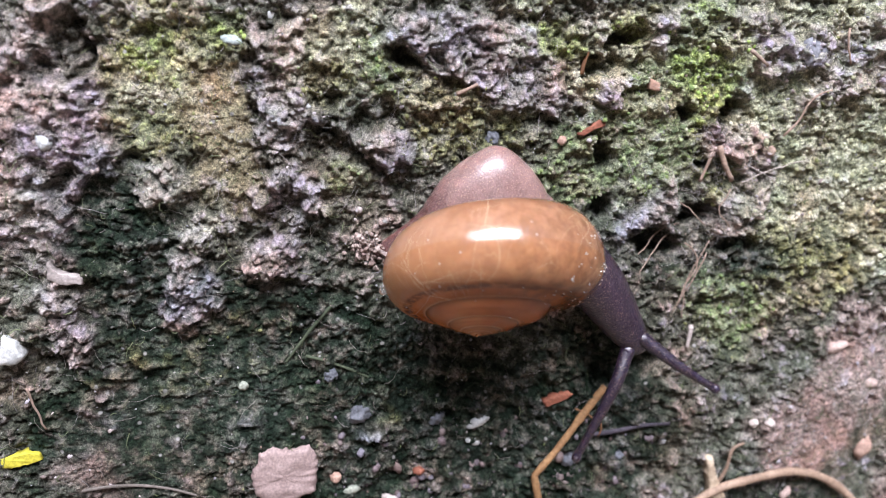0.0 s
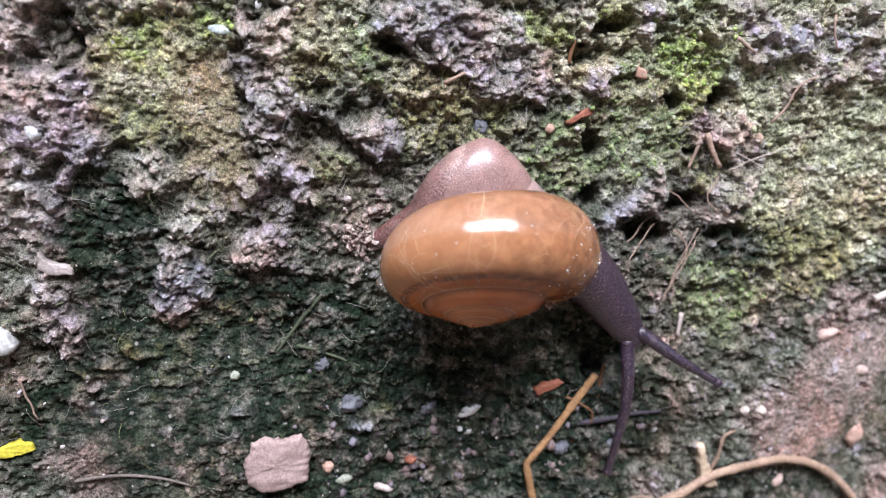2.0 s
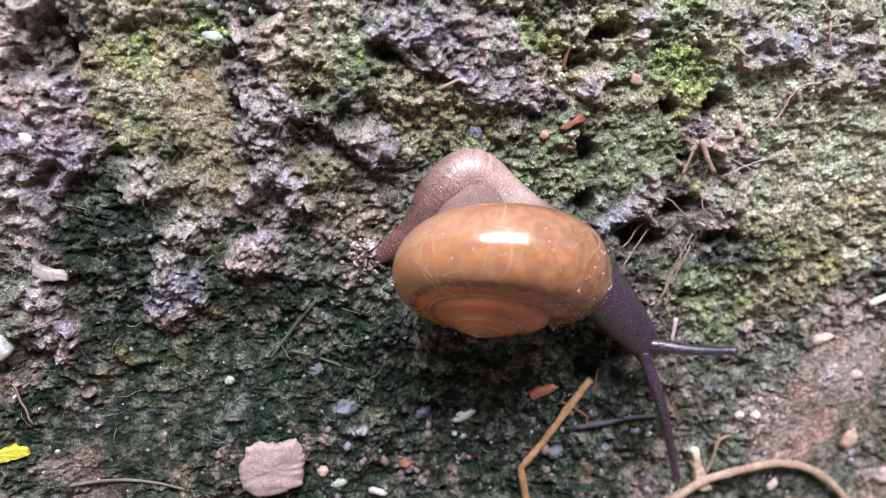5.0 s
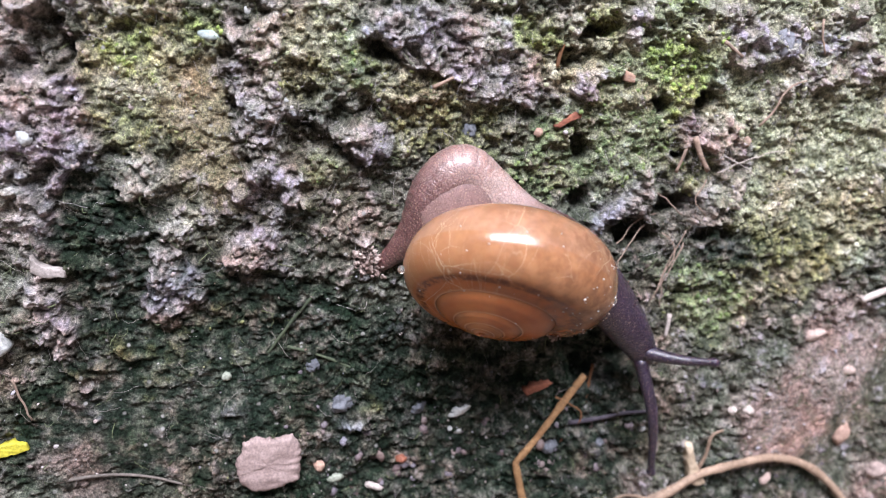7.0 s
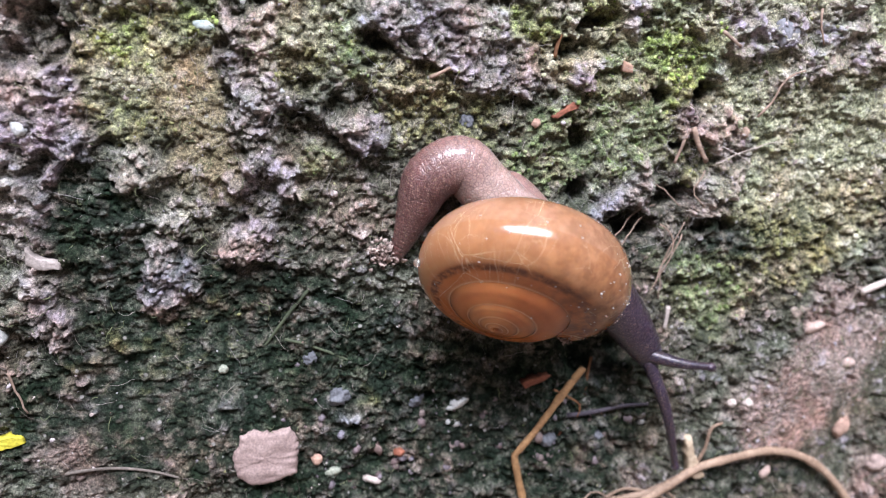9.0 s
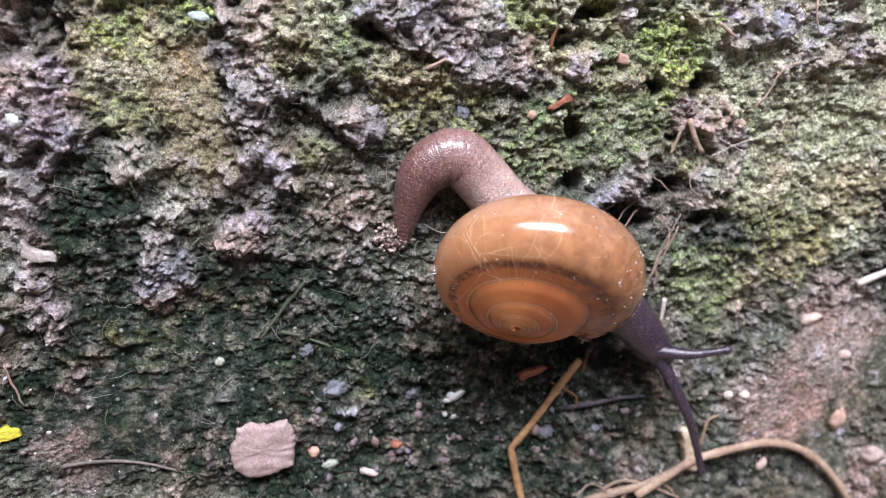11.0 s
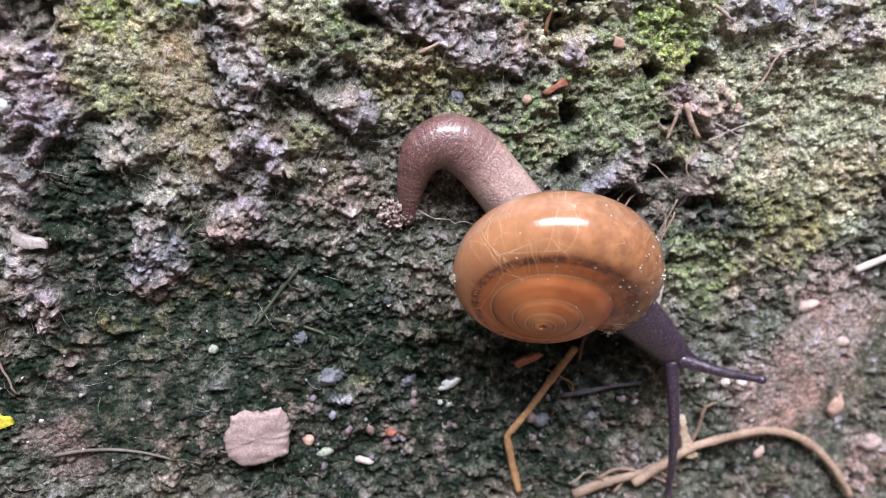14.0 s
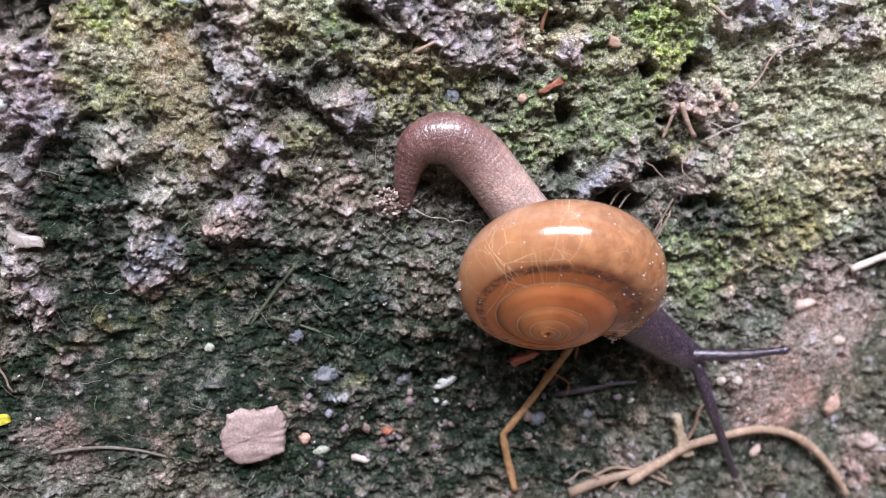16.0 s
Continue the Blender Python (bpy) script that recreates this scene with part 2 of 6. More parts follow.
def skin_material(name="wet_skin", grain=1.0):
    """Wet slug-like skin, mauve-brown on the tail and dark violet on the head (attribute tone), finely netted."""
    m, n, l, b = material(name, 0.30, 0.5)
    a = n.new("ShaderNodeAttribute")
    a.attribute_name = "skin"
    t = n.new("ShaderNodeAttribute")
    t.attribute_name = "tone"
    vo = n.new("ShaderNodeTexVoronoi")
    vo.feature = "DISTANCE_TO_EDGE"
    vo.inputs["Scale"].default_value = 4.0
    l.new(a.outputs["Vector"], vo.inputs["Vector"])
    net = ramp(n, l, vo.outputs["Distance"], [(0.0, (0, 0, 0)), (0.16, (0.8, 0.8, 0.8)), (0.34, (1, 1, 1))])
    coarse = n.new("ShaderNodeTexVoronoi")
    coarse.feature = "DISTANCE_TO_EDGE"
    coarse.inputs["Scale"].default_value = 1.15
    l.new(a.outputs["Vector"], coarse.inputs["Vector"])
    folds = ramp(n, l, coarse.outputs["Distance"], [(0.0, (0, 0, 0)), (0.09, (1, 1, 1))])
    net = mix(n, l, 0.5, net, folds)
    mott = noise_node(n, l, a.outputs["Vector"], 1.1, 4.0)
    fine = noise_node(n, l, a.outputs["Vector"], 9.0, 3.0)
    col = ramp(n, l, t.outputs["Fac"], SKIN_TONES)
    col = mix(n, l, 0.6, col, ramp(n, l, mott, [(0.3, (0.6, 0.58, 0.58)), (0.7, (1.3, 1.3, 1.3))]), "MULTIPLY")
    col = mix(n, l, 0.5 * grain, col, ramp(n, l, vo.outputs["Distance"], [(0.0, (0.40, 0.36, 0.38)), (0.12, (1.0, 0.98, 0.97)), (0.3, (1.28, 1.24, 1.2))]), "MULTIPLY")
    # flecks are skin colour on the tail, painted wet glints on the head
    fleck_glint = ramp(n, l, fine, [(0.57, (0, 0, 0)), (0.66, (0.85, 0.85, 0.85))])
    fleck_glint = mix(n, l, 1.0, fleck_glint, ramp(n, l, t.outputs["Fac"], [(0.40, (1, 1, 1)), (0.60, (0.7, 0.7, 0.7)), (0.9, (0.5, 0.5, 0.5))]), "MULTIPLY")
    col = mix(n, l, fleck_glint, col, mix(n, l, 0.5, col, (0.62, 0.44, 0.30)))
    l.new(col, b.inputs["Base Color"])
    b.inputs["Subsurface Weight"].default_value = 0.4
    b.inputs["Subsurface Radius"].default_value = (1.0, 0.5, 0.4)
    b.inputs["Subsurface Scale"].default_value = 0.001
    b.inputs["Coat Weight"].default_value = 0.45
    b.inputs["Coat Roughness"].default_value = 0.15
    l.new(ramp(n, l, fine, [(0.3, (0.22, 0.22, 0.22)), (0.7, (0.5, 0.5, 0.5))]), b.inputs["Roughness"])
    rise = mix(n, l, 0.4, net, fine)
    bump(n, l, b, rise, 0.48 * grain, 0.00014)
    return m


def island_material(name, tones, rough=0.75, fine=6000.0):
    m, n, l, b = material(name, rough, 0.2)
    r = n.new("ShaderNodeNewGeometry").outputs["Random Per Island"]
    c = ramp(n, l, r, [(k / (len(tones) - 1), t) for k, t in enumerate(tones)])
    v = n.new("ShaderNodeTexCoord").outputs["Object"]
    g = noise_node(n, l, v, fine, 3.0)
    c = mix(n, l, 0.7, c, ramp(n, l, g, [(0.3, (0.4, 0.4, 0.4)), (0.7, (1.3, 1.3, 1.3))]), "MULTIPLY")
    l.new(c, b.inputs["Base Color"])
    bump(n, l, b, g, 0.8, 0.0001)
    return m

# ---- building helpers ----
def part(name, bm, mat, parent, label=""):
    """One bmesh as one mesh object under a thing or a part."""
    me = bpy.data.meshes.new(name)
    bm.normal_update()
    bm.to_mesh(me)
    bm.free()
    me.materials.append(mat)
    me.shade_smooth()
    ob = new(name, me)
    if parent:
        ob.parent = parent
    return tagged(ob, label)


def thing(name, bm, mat, label, category, group="", kind=""):
    return tagged(part(name, bm, mat, None), label, category, group, kind)


rng = np.random.default_rng(7)
PERM = rng.permutation(1024)
GRAD = rng.uniform(0, 2 * math.pi, 1024)


def hashed(i, j, seed):
    return PERM[(PERM[(i + 37 * seed) & 1023] + j) & 1023]


def perlin(x, y, seed=0):
    i, j = np.floor(x).astype(int), np.floor(y).astype(int)
    fx, fy = x - i, y - j
    u, v = fx * fx * fx * (fx * (6 * fx - 15) + 10), fy * fy * fy * (fy * (6 * fy - 15) + 10)

    def g(di, dj):
        a = GRAD[hashed(i + di, j + dj, seed)]
        return np.cos(a) * (fx - di) + np.sin(a) * (fy - dj)

    lo, hi = g(0, 0) * (1 - u) + g(1, 0) * u, g(0, 1) * (1 - u) + g(1, 1) * u
    return (lo * (1 - v) + hi * v) * 1.5


def fbm(x, y, size, octaves, seed, gain=0.5):
    out, amp, total = 0.0, 1.0, 0.0
    for k in range(octaves):
        f = 2.0**k / size
        out, total = out + amp * perlin(x * f + 31.7 * k, y * f - 17.3 * k, seed + k), total + amp
        amp *= gain
    return out / total


def ridged(x, y, size, octaves, seed):
    out, amp, total = 0.0, 1.0, 0.0
    for k in range(octaves):
        f = 2.0**k / size
        out, total = out + amp * (1 - 2 * np.abs(perlin(x * f, y * f, seed + k))), total + amp
        amp *= 0.55
    return out / total


def domes(x, y, size, seed):
    """Packed round granules of about that size: 1 at their tops, 0 in the gaps; and a random value for each."""
    x, y = x / size, y / size
    i, j = np.floor(x).astype(int), np.floor(y).astype(int)
    best, tag = np.full(x.shape, 9.0), np.zeros(x.shape)
    for di in (-1, 0, 1):
        for dj in (-1, 0, 1):
            h = hashed(i + di, j + dj, seed)
            px, py = i + di + (h * 0.6180339) % 1.0, j + dj + (h * 0.7548776) % 1.0
            d = (x - px) ** 2 + (y - py) ** 2
            near = d < best
            best, tag = np.where(near, d, best), np.where(near, (h * 0.3819) % 1.0, tag)
    return np.sqrt(np.clip(1 - best / 0.62, 0, 1)), tag


def blobs(x, z, spots):
    """Soft round spots of (x, z, radius, strength) in millimetres, added up."""
    out = np.zeros(x.shape)
    for cx, cz, r, s in spots:
        out += s * np.exp(-(((x - cx) ** 2 + (z - cz) ** 2) / r**2) ** 1.5)
    return out


def smooth(x, a, b):
    t = np.clip((x - a) / (b - a), 0, 1)
    return t * t * (3 - 2 * t)


# ---- the wall's relief, in millimetres out of its plane ----
STEP = 0.1
LUMPS = [(-28.6, 5.0, 3.5, 1), (-27.7, 11.4, 3.5, 1), (21.4, 16.0, 1.3, 0.5), (17.5, 17.5, 1.7, 0.7), (23.6, 16.9, 2.0, 0.8), (10.4, 16.7, 1.5, 0.6), (7.3, 13.0, 1.5, 0.5), (30.0, 13.8, 1.7, 0.5), (-27.0, 14.7, 2.6, 1), (-27.5, 9.6, 2.6, 1), (-27.5, 6.4, 2.7, 1), (-28.2, 3.1, 2.2, 0.9), (-28.6, 0.1, 2.0, 0.7), (-27.8, -3.5, 2.2, 0.7), (-26.7, -5.0, 1.7, 0.7), (-26.5, -7.5, 1.4, 0.7), (-24.7, 10.1, 1.8, 0.9), (-20.0, 5.1, 2.1, 1), (-18.7, -4.3, 2.3, 1), (-19.0, -1.9, 1.7, 0.8), (-12.5, 13.4, 2.0, 0.8), (-12.9, 11.9, 1.7, 0.8)]
LUMPS += [(-11.5, 10.0, 1.7, 0.8), (-12.3, 7.6, 1.7, 0.8), (-10.6, 4.8, 2.0, 0.9), (-13.2, 4.0, 1.5, 0.7), (-13.3, 0.2, 1.8, 0.8), (-11.3, 1.4, 1.3, 0.6), (-1.8, 15.0, 2.2, 1), (-0.0, 15.9, 1.8, 1), (1.7, 14.4, 2.3, 1), (4.1, 15.7, 2.2, 1), (5.1, 13.7, 1.6, 0.9), (-4.0, 16.1, 1.7, 0.8), (-4.1, 8.0, 1.6, 0.9), (-5.5, 8.5, 1.3, 0.8), (15.3, 16.7, 1.8, 0.9), (20.7, 17.6, 2.0, 0.8), (20.5, 9.6, 1.6, 0.9), (23.5, 9.0, 1.7, 0.9), (25.1, 6.7, 2.0, 1), (23.7, 4.2, 1.8, 0.9), (22.5, 2.3, 1.7, 0.9), (15.7, 2.1, 1.8, 0.8)]
LUMPS += [(17.3, 4.4, 1.6, 0.6), (27.6, 16.3, 1.7, 0.9), (34.0, 14.4, 1.6, 0.7), (-4.6, 0.5, 1.5, 0.6), (-8.7, 7.7, 1.3, 0.6), (-18.4, 1.0, 1.7, 0.6), (-23.2, 7.1, 1.3, 0.5), (7.8, 11.8, 1.7, 0.6), (3.9, 11.7, 1.7, 0.5), (12.7, 12.4, 1.7, 0.5), (33.3, 17.4, 2.2, 0.6), (-5.3, -15.2, 1.7, 0.5), (-25.2, -12.1, 2.2, 0.4), (23.3, 16.1, 1.7, 0.6), (-8.0, 1.0, 1.7, 0.5)]
LUMPS += [(-9.5, 9.6, 0.7, 0.8), (-7.9, 9.2, 0.7, 0.8), (-6.3, 8.7, 0.8, 0.9), (-4.7, 8.2, 0.9, 0.9), (-3.2, 7.8, 0.9, 0.9), (-11.2, -1.5, 1.0, 0.35), (-9.5, -1.7, 1.0, 0.3), (-13.6, -0.4, 1.0, 0.7), (16.4, 2.4, 1.1, 0.8), (14.1, 1.9, 1.0, 0.7), (17.9, 5.4, 1.0, 0.6), (22.3, 17.2, 1.2, 0.7), (25.3, 13.7, 1.0, 0.5), (28.1, 16.9, 1.4, 0.8), (31.1, 16.5, 1.2, 0.6), (34.0, 17.1, 1.4, 0.6), (5.4, 14.1, 1.6, 0.9), (7.5, 13.9, 1.0, 0.6), (24.8, 5.4, 1.2, 0.8), (23.1, 3.1, 1.0, 0.8), (11.6, 12.6, 1.0, 0.8)]
LUMPS += [(22.9, 16.6, 1.7, 0.9), (25.4, 14.7, 1.4, 0.8), (22.7, 13.5, 1.2, 0.7), (31.9, 17.4, 2.0, 0.7), (35.7, 14.2, 1.8, 0.6), (-12.4, 14.3, 1.4, 0.7), (-11.2, 15.8, 1.6, 0.6), (-27.0, 8.7, 2.4, 0.6)]
LUMPS += [(-26.4, 8.0, 2.2, 0.8), (-24.2, 9.5, 1.6, 0.8), (-27.2, 10.5, 2.0, 0.7), (31.1, 14.0, 1.8, 0.6), (27.9, 12.6, 1.4, 0.5)]
PITS_AND_SHADE = [(12.0, 3.7, 1.0, 1.2), (19.2, 3.3, 1.0, 1), (21.0, 3.3, 1.0, 1), (16.6, 1.0, 1.4, 1.2), (18.3, 0.5, 1.2, 1), (21.4, 11.1, 0.9, 1), (22.0, 12.0, 0.6, 0.8), (17.8, 10.8, 0.9, 0.9), (20.1, 7.3, 0.6, 1), (12.1, 7.5, 1.0, 0.8), (11.1, 8.1, 0.7, 0.6), (10.1, 14.2, 1.0, 0.7), (11.8, 14.3, 1.0, 0.7), (13.8, 14.2, 0.9, 0.6), (12.1, 16.2, 0.9, 0.8), (13.2, 16.4, 0.7, 0.7), (23.0, 1.0, 1.0, 0.7), (25.3, 0.7, 1.0, 0.6), (25.3, 6.3, 0.7, 0.6), (28.2, 3.3, 1.0, 0.35), (24.1, 9.2, 0.6, 0.5), (7.1, 8.0, 1.0, 0.5)]
PITS_AND_SHADE += [(9.5, 11.0, 0.7, 0.5), (8.4, 13.4, 0.7, 0.5), (-25.3, 15.0, 1.2, 0.9), (-25.3, 13.8, 1.0, 0.8), (-27.1, 12.7, 1.0, 0.8), (-25.3, 12.6, 1.0, 0.7), (-24.3, 13.3, 0.8, 0.6), (-26.7, 4.9, 1.0, 0.8), (-26.1, 6.1, 0.7, 0.6), (-14.1, 13.7, 0.8, 0.8), (-13.8, 10.2, 0.8, 0.7), (-13.9, 12.1, 0.6, 0.6), (-8.7, 11.2, 1.0, 0.8), (-10.2, 11.2, 0.7, 0.6), (-9.5, 8.5, 1.4, 0.9), (-7.9, 8.0, 1.2, 0.9), (-6.7, 7.6, 1.0, 0.8), (-9.9, 6.7, 1.0, 0.7), (-5.5, 6.7, 0.7, 0.7), (-6.7, 9.8, 0.9, 0.8), (-4.0, 13.9, 1.0, 0.9), (-4.6, 14.5, 0.7, 0.8)]
# pits near (15, -11) also carve in the shade under head and straw
PITS_AND_SHADE += [(-1.6, 14.6, 0.9, 0.7), (-4.3, 10.4, 1.0, 0.7), (-2.3, 10.3, 0.7, 0.5), (-17.9, 6.4, 0.8, 0.6), (-11.5, 4.1, 1.2, 0.8), (-12.7, 2.8, 0.9, 0.6), (-13.0, 1.1, 0.9, 0.7), (-13.3, -2.5, 1.4, 0.6), (-15.7, -2.0, 0.9, 0.5), (-18.1, 4.2, 1.2, 0.5), (-24.6, 5.2, 1.0, 0.5), (-18.3, -6.3, 1.0, 0.5), (-21.4, -5.2, 0.7, 0.4), (-24.9, -2.5, 1.0, 0.5), (15.1, -11.0, 2.1, 1.2), (17.6, -9.6, 1.9, 1), (11.7, -9.3, 2.5, 0.4), (12.0, -4.8, 3.5, 0.25), (38.4, -5.8, 1.0, 0.6), (34.7, -10.0, 1.0, 0.5), (40.6, -14.4, 0.9, 0.4)]
MOSS = [(11.1, 14.4, 3.5, 0.6), (22.8, 16.1, 3.5, 0.6), (14.4, 16.9, 3.0, 0.6), (23.0, 5.6, 3.0, 0.6), (24.4, 12.3, 3.5, 0.7), (35.1, 9.4, 5.2, 0.7), (4.1, 9.6, 3.9, 0.5), (4.9, 16.9, 3.5, 0.5), (30.7, 18.1, 3.9, 0.6), (-19.1, 13.2, 4.8, 0.9), (-21.5, 10.5, 3.0, 0.7), (-17.9, 9.1, 3.5, 0.6), (-11.4, 12.7, 2.6, 0.6), (1.1, 9.1, 3.9, 0.6), (-2.3, 11.1, 3.5, 0.5), (-8.0, 5.7, 2.6, 0.6), (14.4, 12.8, 3.0, 0.6), (17.9, 7.3, 3.0, 0.7), (10.9, 7.2, 3.5, 0.5), (29.7, 10.2, 6.5, 0.85), (35.2, 4.2, 6.1, 0.85), (27.3, 4.2, 3.5, 0.6)]
MOSS += [(36.2, 13.5, 5.2, 0.8), (24.8, -5.6, 3.9, 0.7), (32.1, -1.7, 4.8, 0.6), (7.1, 15.0, 2.6, 0.7), (-6.4, 14.8, 3.5, 0.6), (26.6, 13.7, 3.5, 0.6), (-4.5, -13.2, 1.7, 0.5), (-8.7, 13.2, 2.6, 0.6), (-21.8, -9.5, 5.2, 0.25), (-14.7, -6.0, 4.3, 0.2)]
BRIGHT = [(17.4, 16.6, 2.2, 0.8), (21.4, 14.3, 1.7, 0.6), (14.1, 15.7, 1.3, 0.4), (12.6, 16.8, 1.3, 0.4), (-15.4, 15.7, 1.8, 0.5), (-19.5, 12.4, 3.5, 0.25), (19.9, 16.1, 4.0, 1.1), (19.7, 13.0, 2.4, 0.9), (19.4, 10.4, 1.5, 0.5), (-17.6, 14.3, 3.5, 0.3), (-21.3, 12.4, 3.0, 0.25), (7.1, 16.0, 2.0, 0.8), (8.9, 15.1, 1.3, 0.6), (12.8, 17.4, 1.3, 0.7), (-11.0, 13.5, 1.7, 0.35), (18.3, 7.8, 2.2, 0.35), (-4.7, 9.2, 1.0, 0.7), (-0.1, 17.0, 1.1, 0.5), (24.3, -6.1, 2.6, 0.4), (31.3, 7.5, 5.2, 0.2), (-21.2, 14.2, 2.2, 0.3)]
BRIGHT += [(18.7, 16.8, 1.6, 0.5), (18.1, 14.4, 1.4, 0.4), (20.8, 13.6, 1.2, 0.4)]
SOIL = [(38.4, -10.9, 5.2, 0.9), (34.9, -16.4, 4.8, 0.8), (38.9, -7.6, 3.9, 0.7), (44.6, -24.9, 3.9, 0.8), (29.0, -14.9, 2.6, 0.5), (25.7, -11.4, 2.6, 0.4), (19.1, -22.9, 2.6, 0.3), (-25.8, -18.9, 5.2, 0.35), (36.8, -3.3, 2.6, 0.4), (31.9, -18.5, 3.5, 0.6)]
SOIL += [(-23.5, -18.4, 4.8, 0.16), (-28.2, -16.6, 3.6, 0.16), (-18.2, -19.9, 3.2, 0.16), (-20.6, -11.4, 2.4, 0.15), (14.0, -22.4, 3.2, 0.2), (21.6, -23.0, 3.2, 0.25)]
BARE = [(-15.9, 8.8, 2.2, 0.9), (-14.9, 6.0, 2.4, 0.9), (-16.7, 11.0, 2.0, 0.7), (-15.2, 12.2, 1.7, 0.7), (-17.8, 4.8, 1.7, 0.5), (-14.4, 3.5, 1.7, 0.6), (-20.1, 9.0, 2.6, 0.5)]
SMOOTH = [(-27.5, 7.0, 5.7, 0.5), (-28.6, -0.1, 3.9, 0.4), (-17.8, 11.8, 5.2, 0.35), (35.6, -19.9, 6.5, 0.8), (41.1, -12.1, 5.2, 0.8), (-17.0, -10.1, 9.6, 0.6), (-25.6, -16.9, 6.5, 0.6), (37.4, -14.2, 7.4, 0.6), (-6.2, -18.2, 6.5, 0.4), (34.8, 5.7, 7.0, 0.3)]
MURK = [(-2.1, 1.0, 3.5, 0.3), (-4.7, 4.0, 2.2, 0.25), (-4.5, -10.2, 4.3, 0.5), (-2.6, -16.4, 5.2, 0.8), (-8.1, -21.3, 5.2, 0.8), (24.3, -9.3, 2.2, 0.5), (36.4, -23.6, 3.5, 0.5), (-24.7, 2.7, 3.9, 0.9), (-22.0, -1.0, 4.8, 0.8), (-19.1, -11.5, 8.3, 1), (-26.7, -15.8, 6.5, 0.8), (-12.3, -6.1, 5.7, 0.8), (-6.3, -5.3, 4.8, 0.3), (-0.9, -10.3, 5.7, 0.55), (7.8, -12.8, 5.7, 0.7), (-8.1, -17.1, 6.5, 0.9), (12.5, -9.9, 5.2, 0.8), (17.2, -15.4, 4.8, 0.8), (30.3, -22.5, 5.7, 0.6), (2.3, -19.9, 7.0, 1), (13.6, -21.3, 5.2, 0.9), (-14.2, -14.6, 6.1, 0.8)]
MURK += [(-9.6, 1.9, 2.6, 0.5), (17.5, -1.0, 3.0, 0.6), (25.5, -0.6, 2.6, 0.4)]
MURK += [(23.7, -0.7, 2.4, 0.5), (28.9, -0.8, 2.8, 0.5), (34.5, -1.8, 2.4, 0.4), (32.1, 1.7, 2.0, 0.3), (26.7, -3.2, 2.0, 0.3)]
MURK += [(34.7, 2.1, 3.2, 0.5), (39.1, -0.4, 2.0, 0.4), (-5.4, -3.1, 2.4, 0.1), (-2.0, -2.3, 2.0, 0.1), (-27.9, -6.5, 2.0, 0.4)]
MURK += [(-11.4, -10.4, 2.8, 0.5), (-13.5, -8.9, 2.0, 0.3)]
LUSH = [(15.0, 11.6, 3.5, 0.9), (13.5, 8.5, 3.0, 0.8), (17.9, 7.3, 3.0, 0.9), (11.3, 7.6, 3.0, 0.7), (8.9, 9.7, 2.6, 0.6), (18.5, 13.4, 1.7, 0.4), (-8.0, 5.7, 2.2, 0.6), (-5.6, 13.7, 2.6, 0.5), (5.2, 5.4, 2.6, 0.7), (9.3, 5.0, 2.2, 0.8), (24.8, -5.6, 3.5, 0.9), (20.8, -3.0, 2.6, 0.6), (-11.0, 12.7, 1.7, 0.4), (-19.5, 12.4, 2.6, 0.3)]
PALE = [(-19.8, 13.5, 4.3, 0.4), (-22.2, 10.9, 2.6, 0.3), (25.4, 17.8, 2.6, 0.5), (33.5, 16.5, 4.8, 0.6), (29.3, 12.4, 3.5, 0.5), (37.5, 10.4, 3.9, 0.5), (24.4, 12.3, 2.6, 0.4), (13.7, 14.9, 3.5, 0.6), (25.3, 15.3, 3.5, 0.5), (10.8, 13.5, 2.6, 0.5), (21.2, 17.2, 2.6, 0.5), (15.5, 7.7, 3.5, 0.7), (16.5, 10.8, 2.6, 0.6), (14.0, 4.1, 1.7, 0.4), (22.2, 10.9, 2.6, 0.5), (17.9, 17.5, 2.6, 0.6), (25.5, 17.0, 3.0, 0.7), (30.3, 15.1, 3.9, 0.6), (11.7, 17.2, 2.2, 0.6), (9.5, 13.1, 2.2, 0.4), (32.5, 9.4, 6.5, 0.9), (37.2, 4.7, 4.8, 0.35)]
PALE += [(35.9, 14.9, 5.2, 0.8), (25.5, 14.5, 3.0, 0.7), (31.2, 2.8, 4.3, 0.25), (25.8, 4.2, 2.6, 0.4), (37.3, -0.7, 2.6, 0.4), (-6.4, 15.6, 2.6, 0.5), (-11.0, 14.6, 2.2, 0.4), (3.6, 16.8, 2.6, 0.6), (22.6, 17.3, 2.6, 0.6), (33.1, 18.2, 3.5, 0.6), (6.4, 7.1, 2.2, 0.4), (-17.6, 1.5, 2.6, 0.5), (-18.6, 10.2, 3.9, 0.35), (-4.2, -0.8, 2.6, 0.4)]
PALE += [(32.7, 13.6, 3.6, 0.8), (36.6, 10.2, 3.2, 0.7), (29.2, 16.1, 2.8, 0.7), (26.3, 10.8, 2.0, 0.6), (28.5, 4.5, 2.0, 0.7), (32.7, 4.1, 2.8, 0.35), (37.7, 0.7, 2.4, 0.2), (29.9, 7.8, 2.4, 0.6), (23.4, 13.7, 1.6, 0.6), (19.3, 12.3, 1.4, 0.5), (15.1, 13.0, 1.2, 0.4), (-7.9, 12.3, 1.2, 0.4), (-10.9, 13.3, 1.2, 0.5)]
PALE += [(23.0, 15.8, 2.0, 0.6), (30.7, 16.1, 2.4, 0.7), (-11.2, 15.1, 2.0, 0.5), (-7.9, 15.6, 2.0, 0.5)]
PALE += [(-4.5, -11.2, 2.0, 0.35), (-1.8, -8.4, 2.0, 0.25), (23.0, 15.8, 2.0, 0.4)]
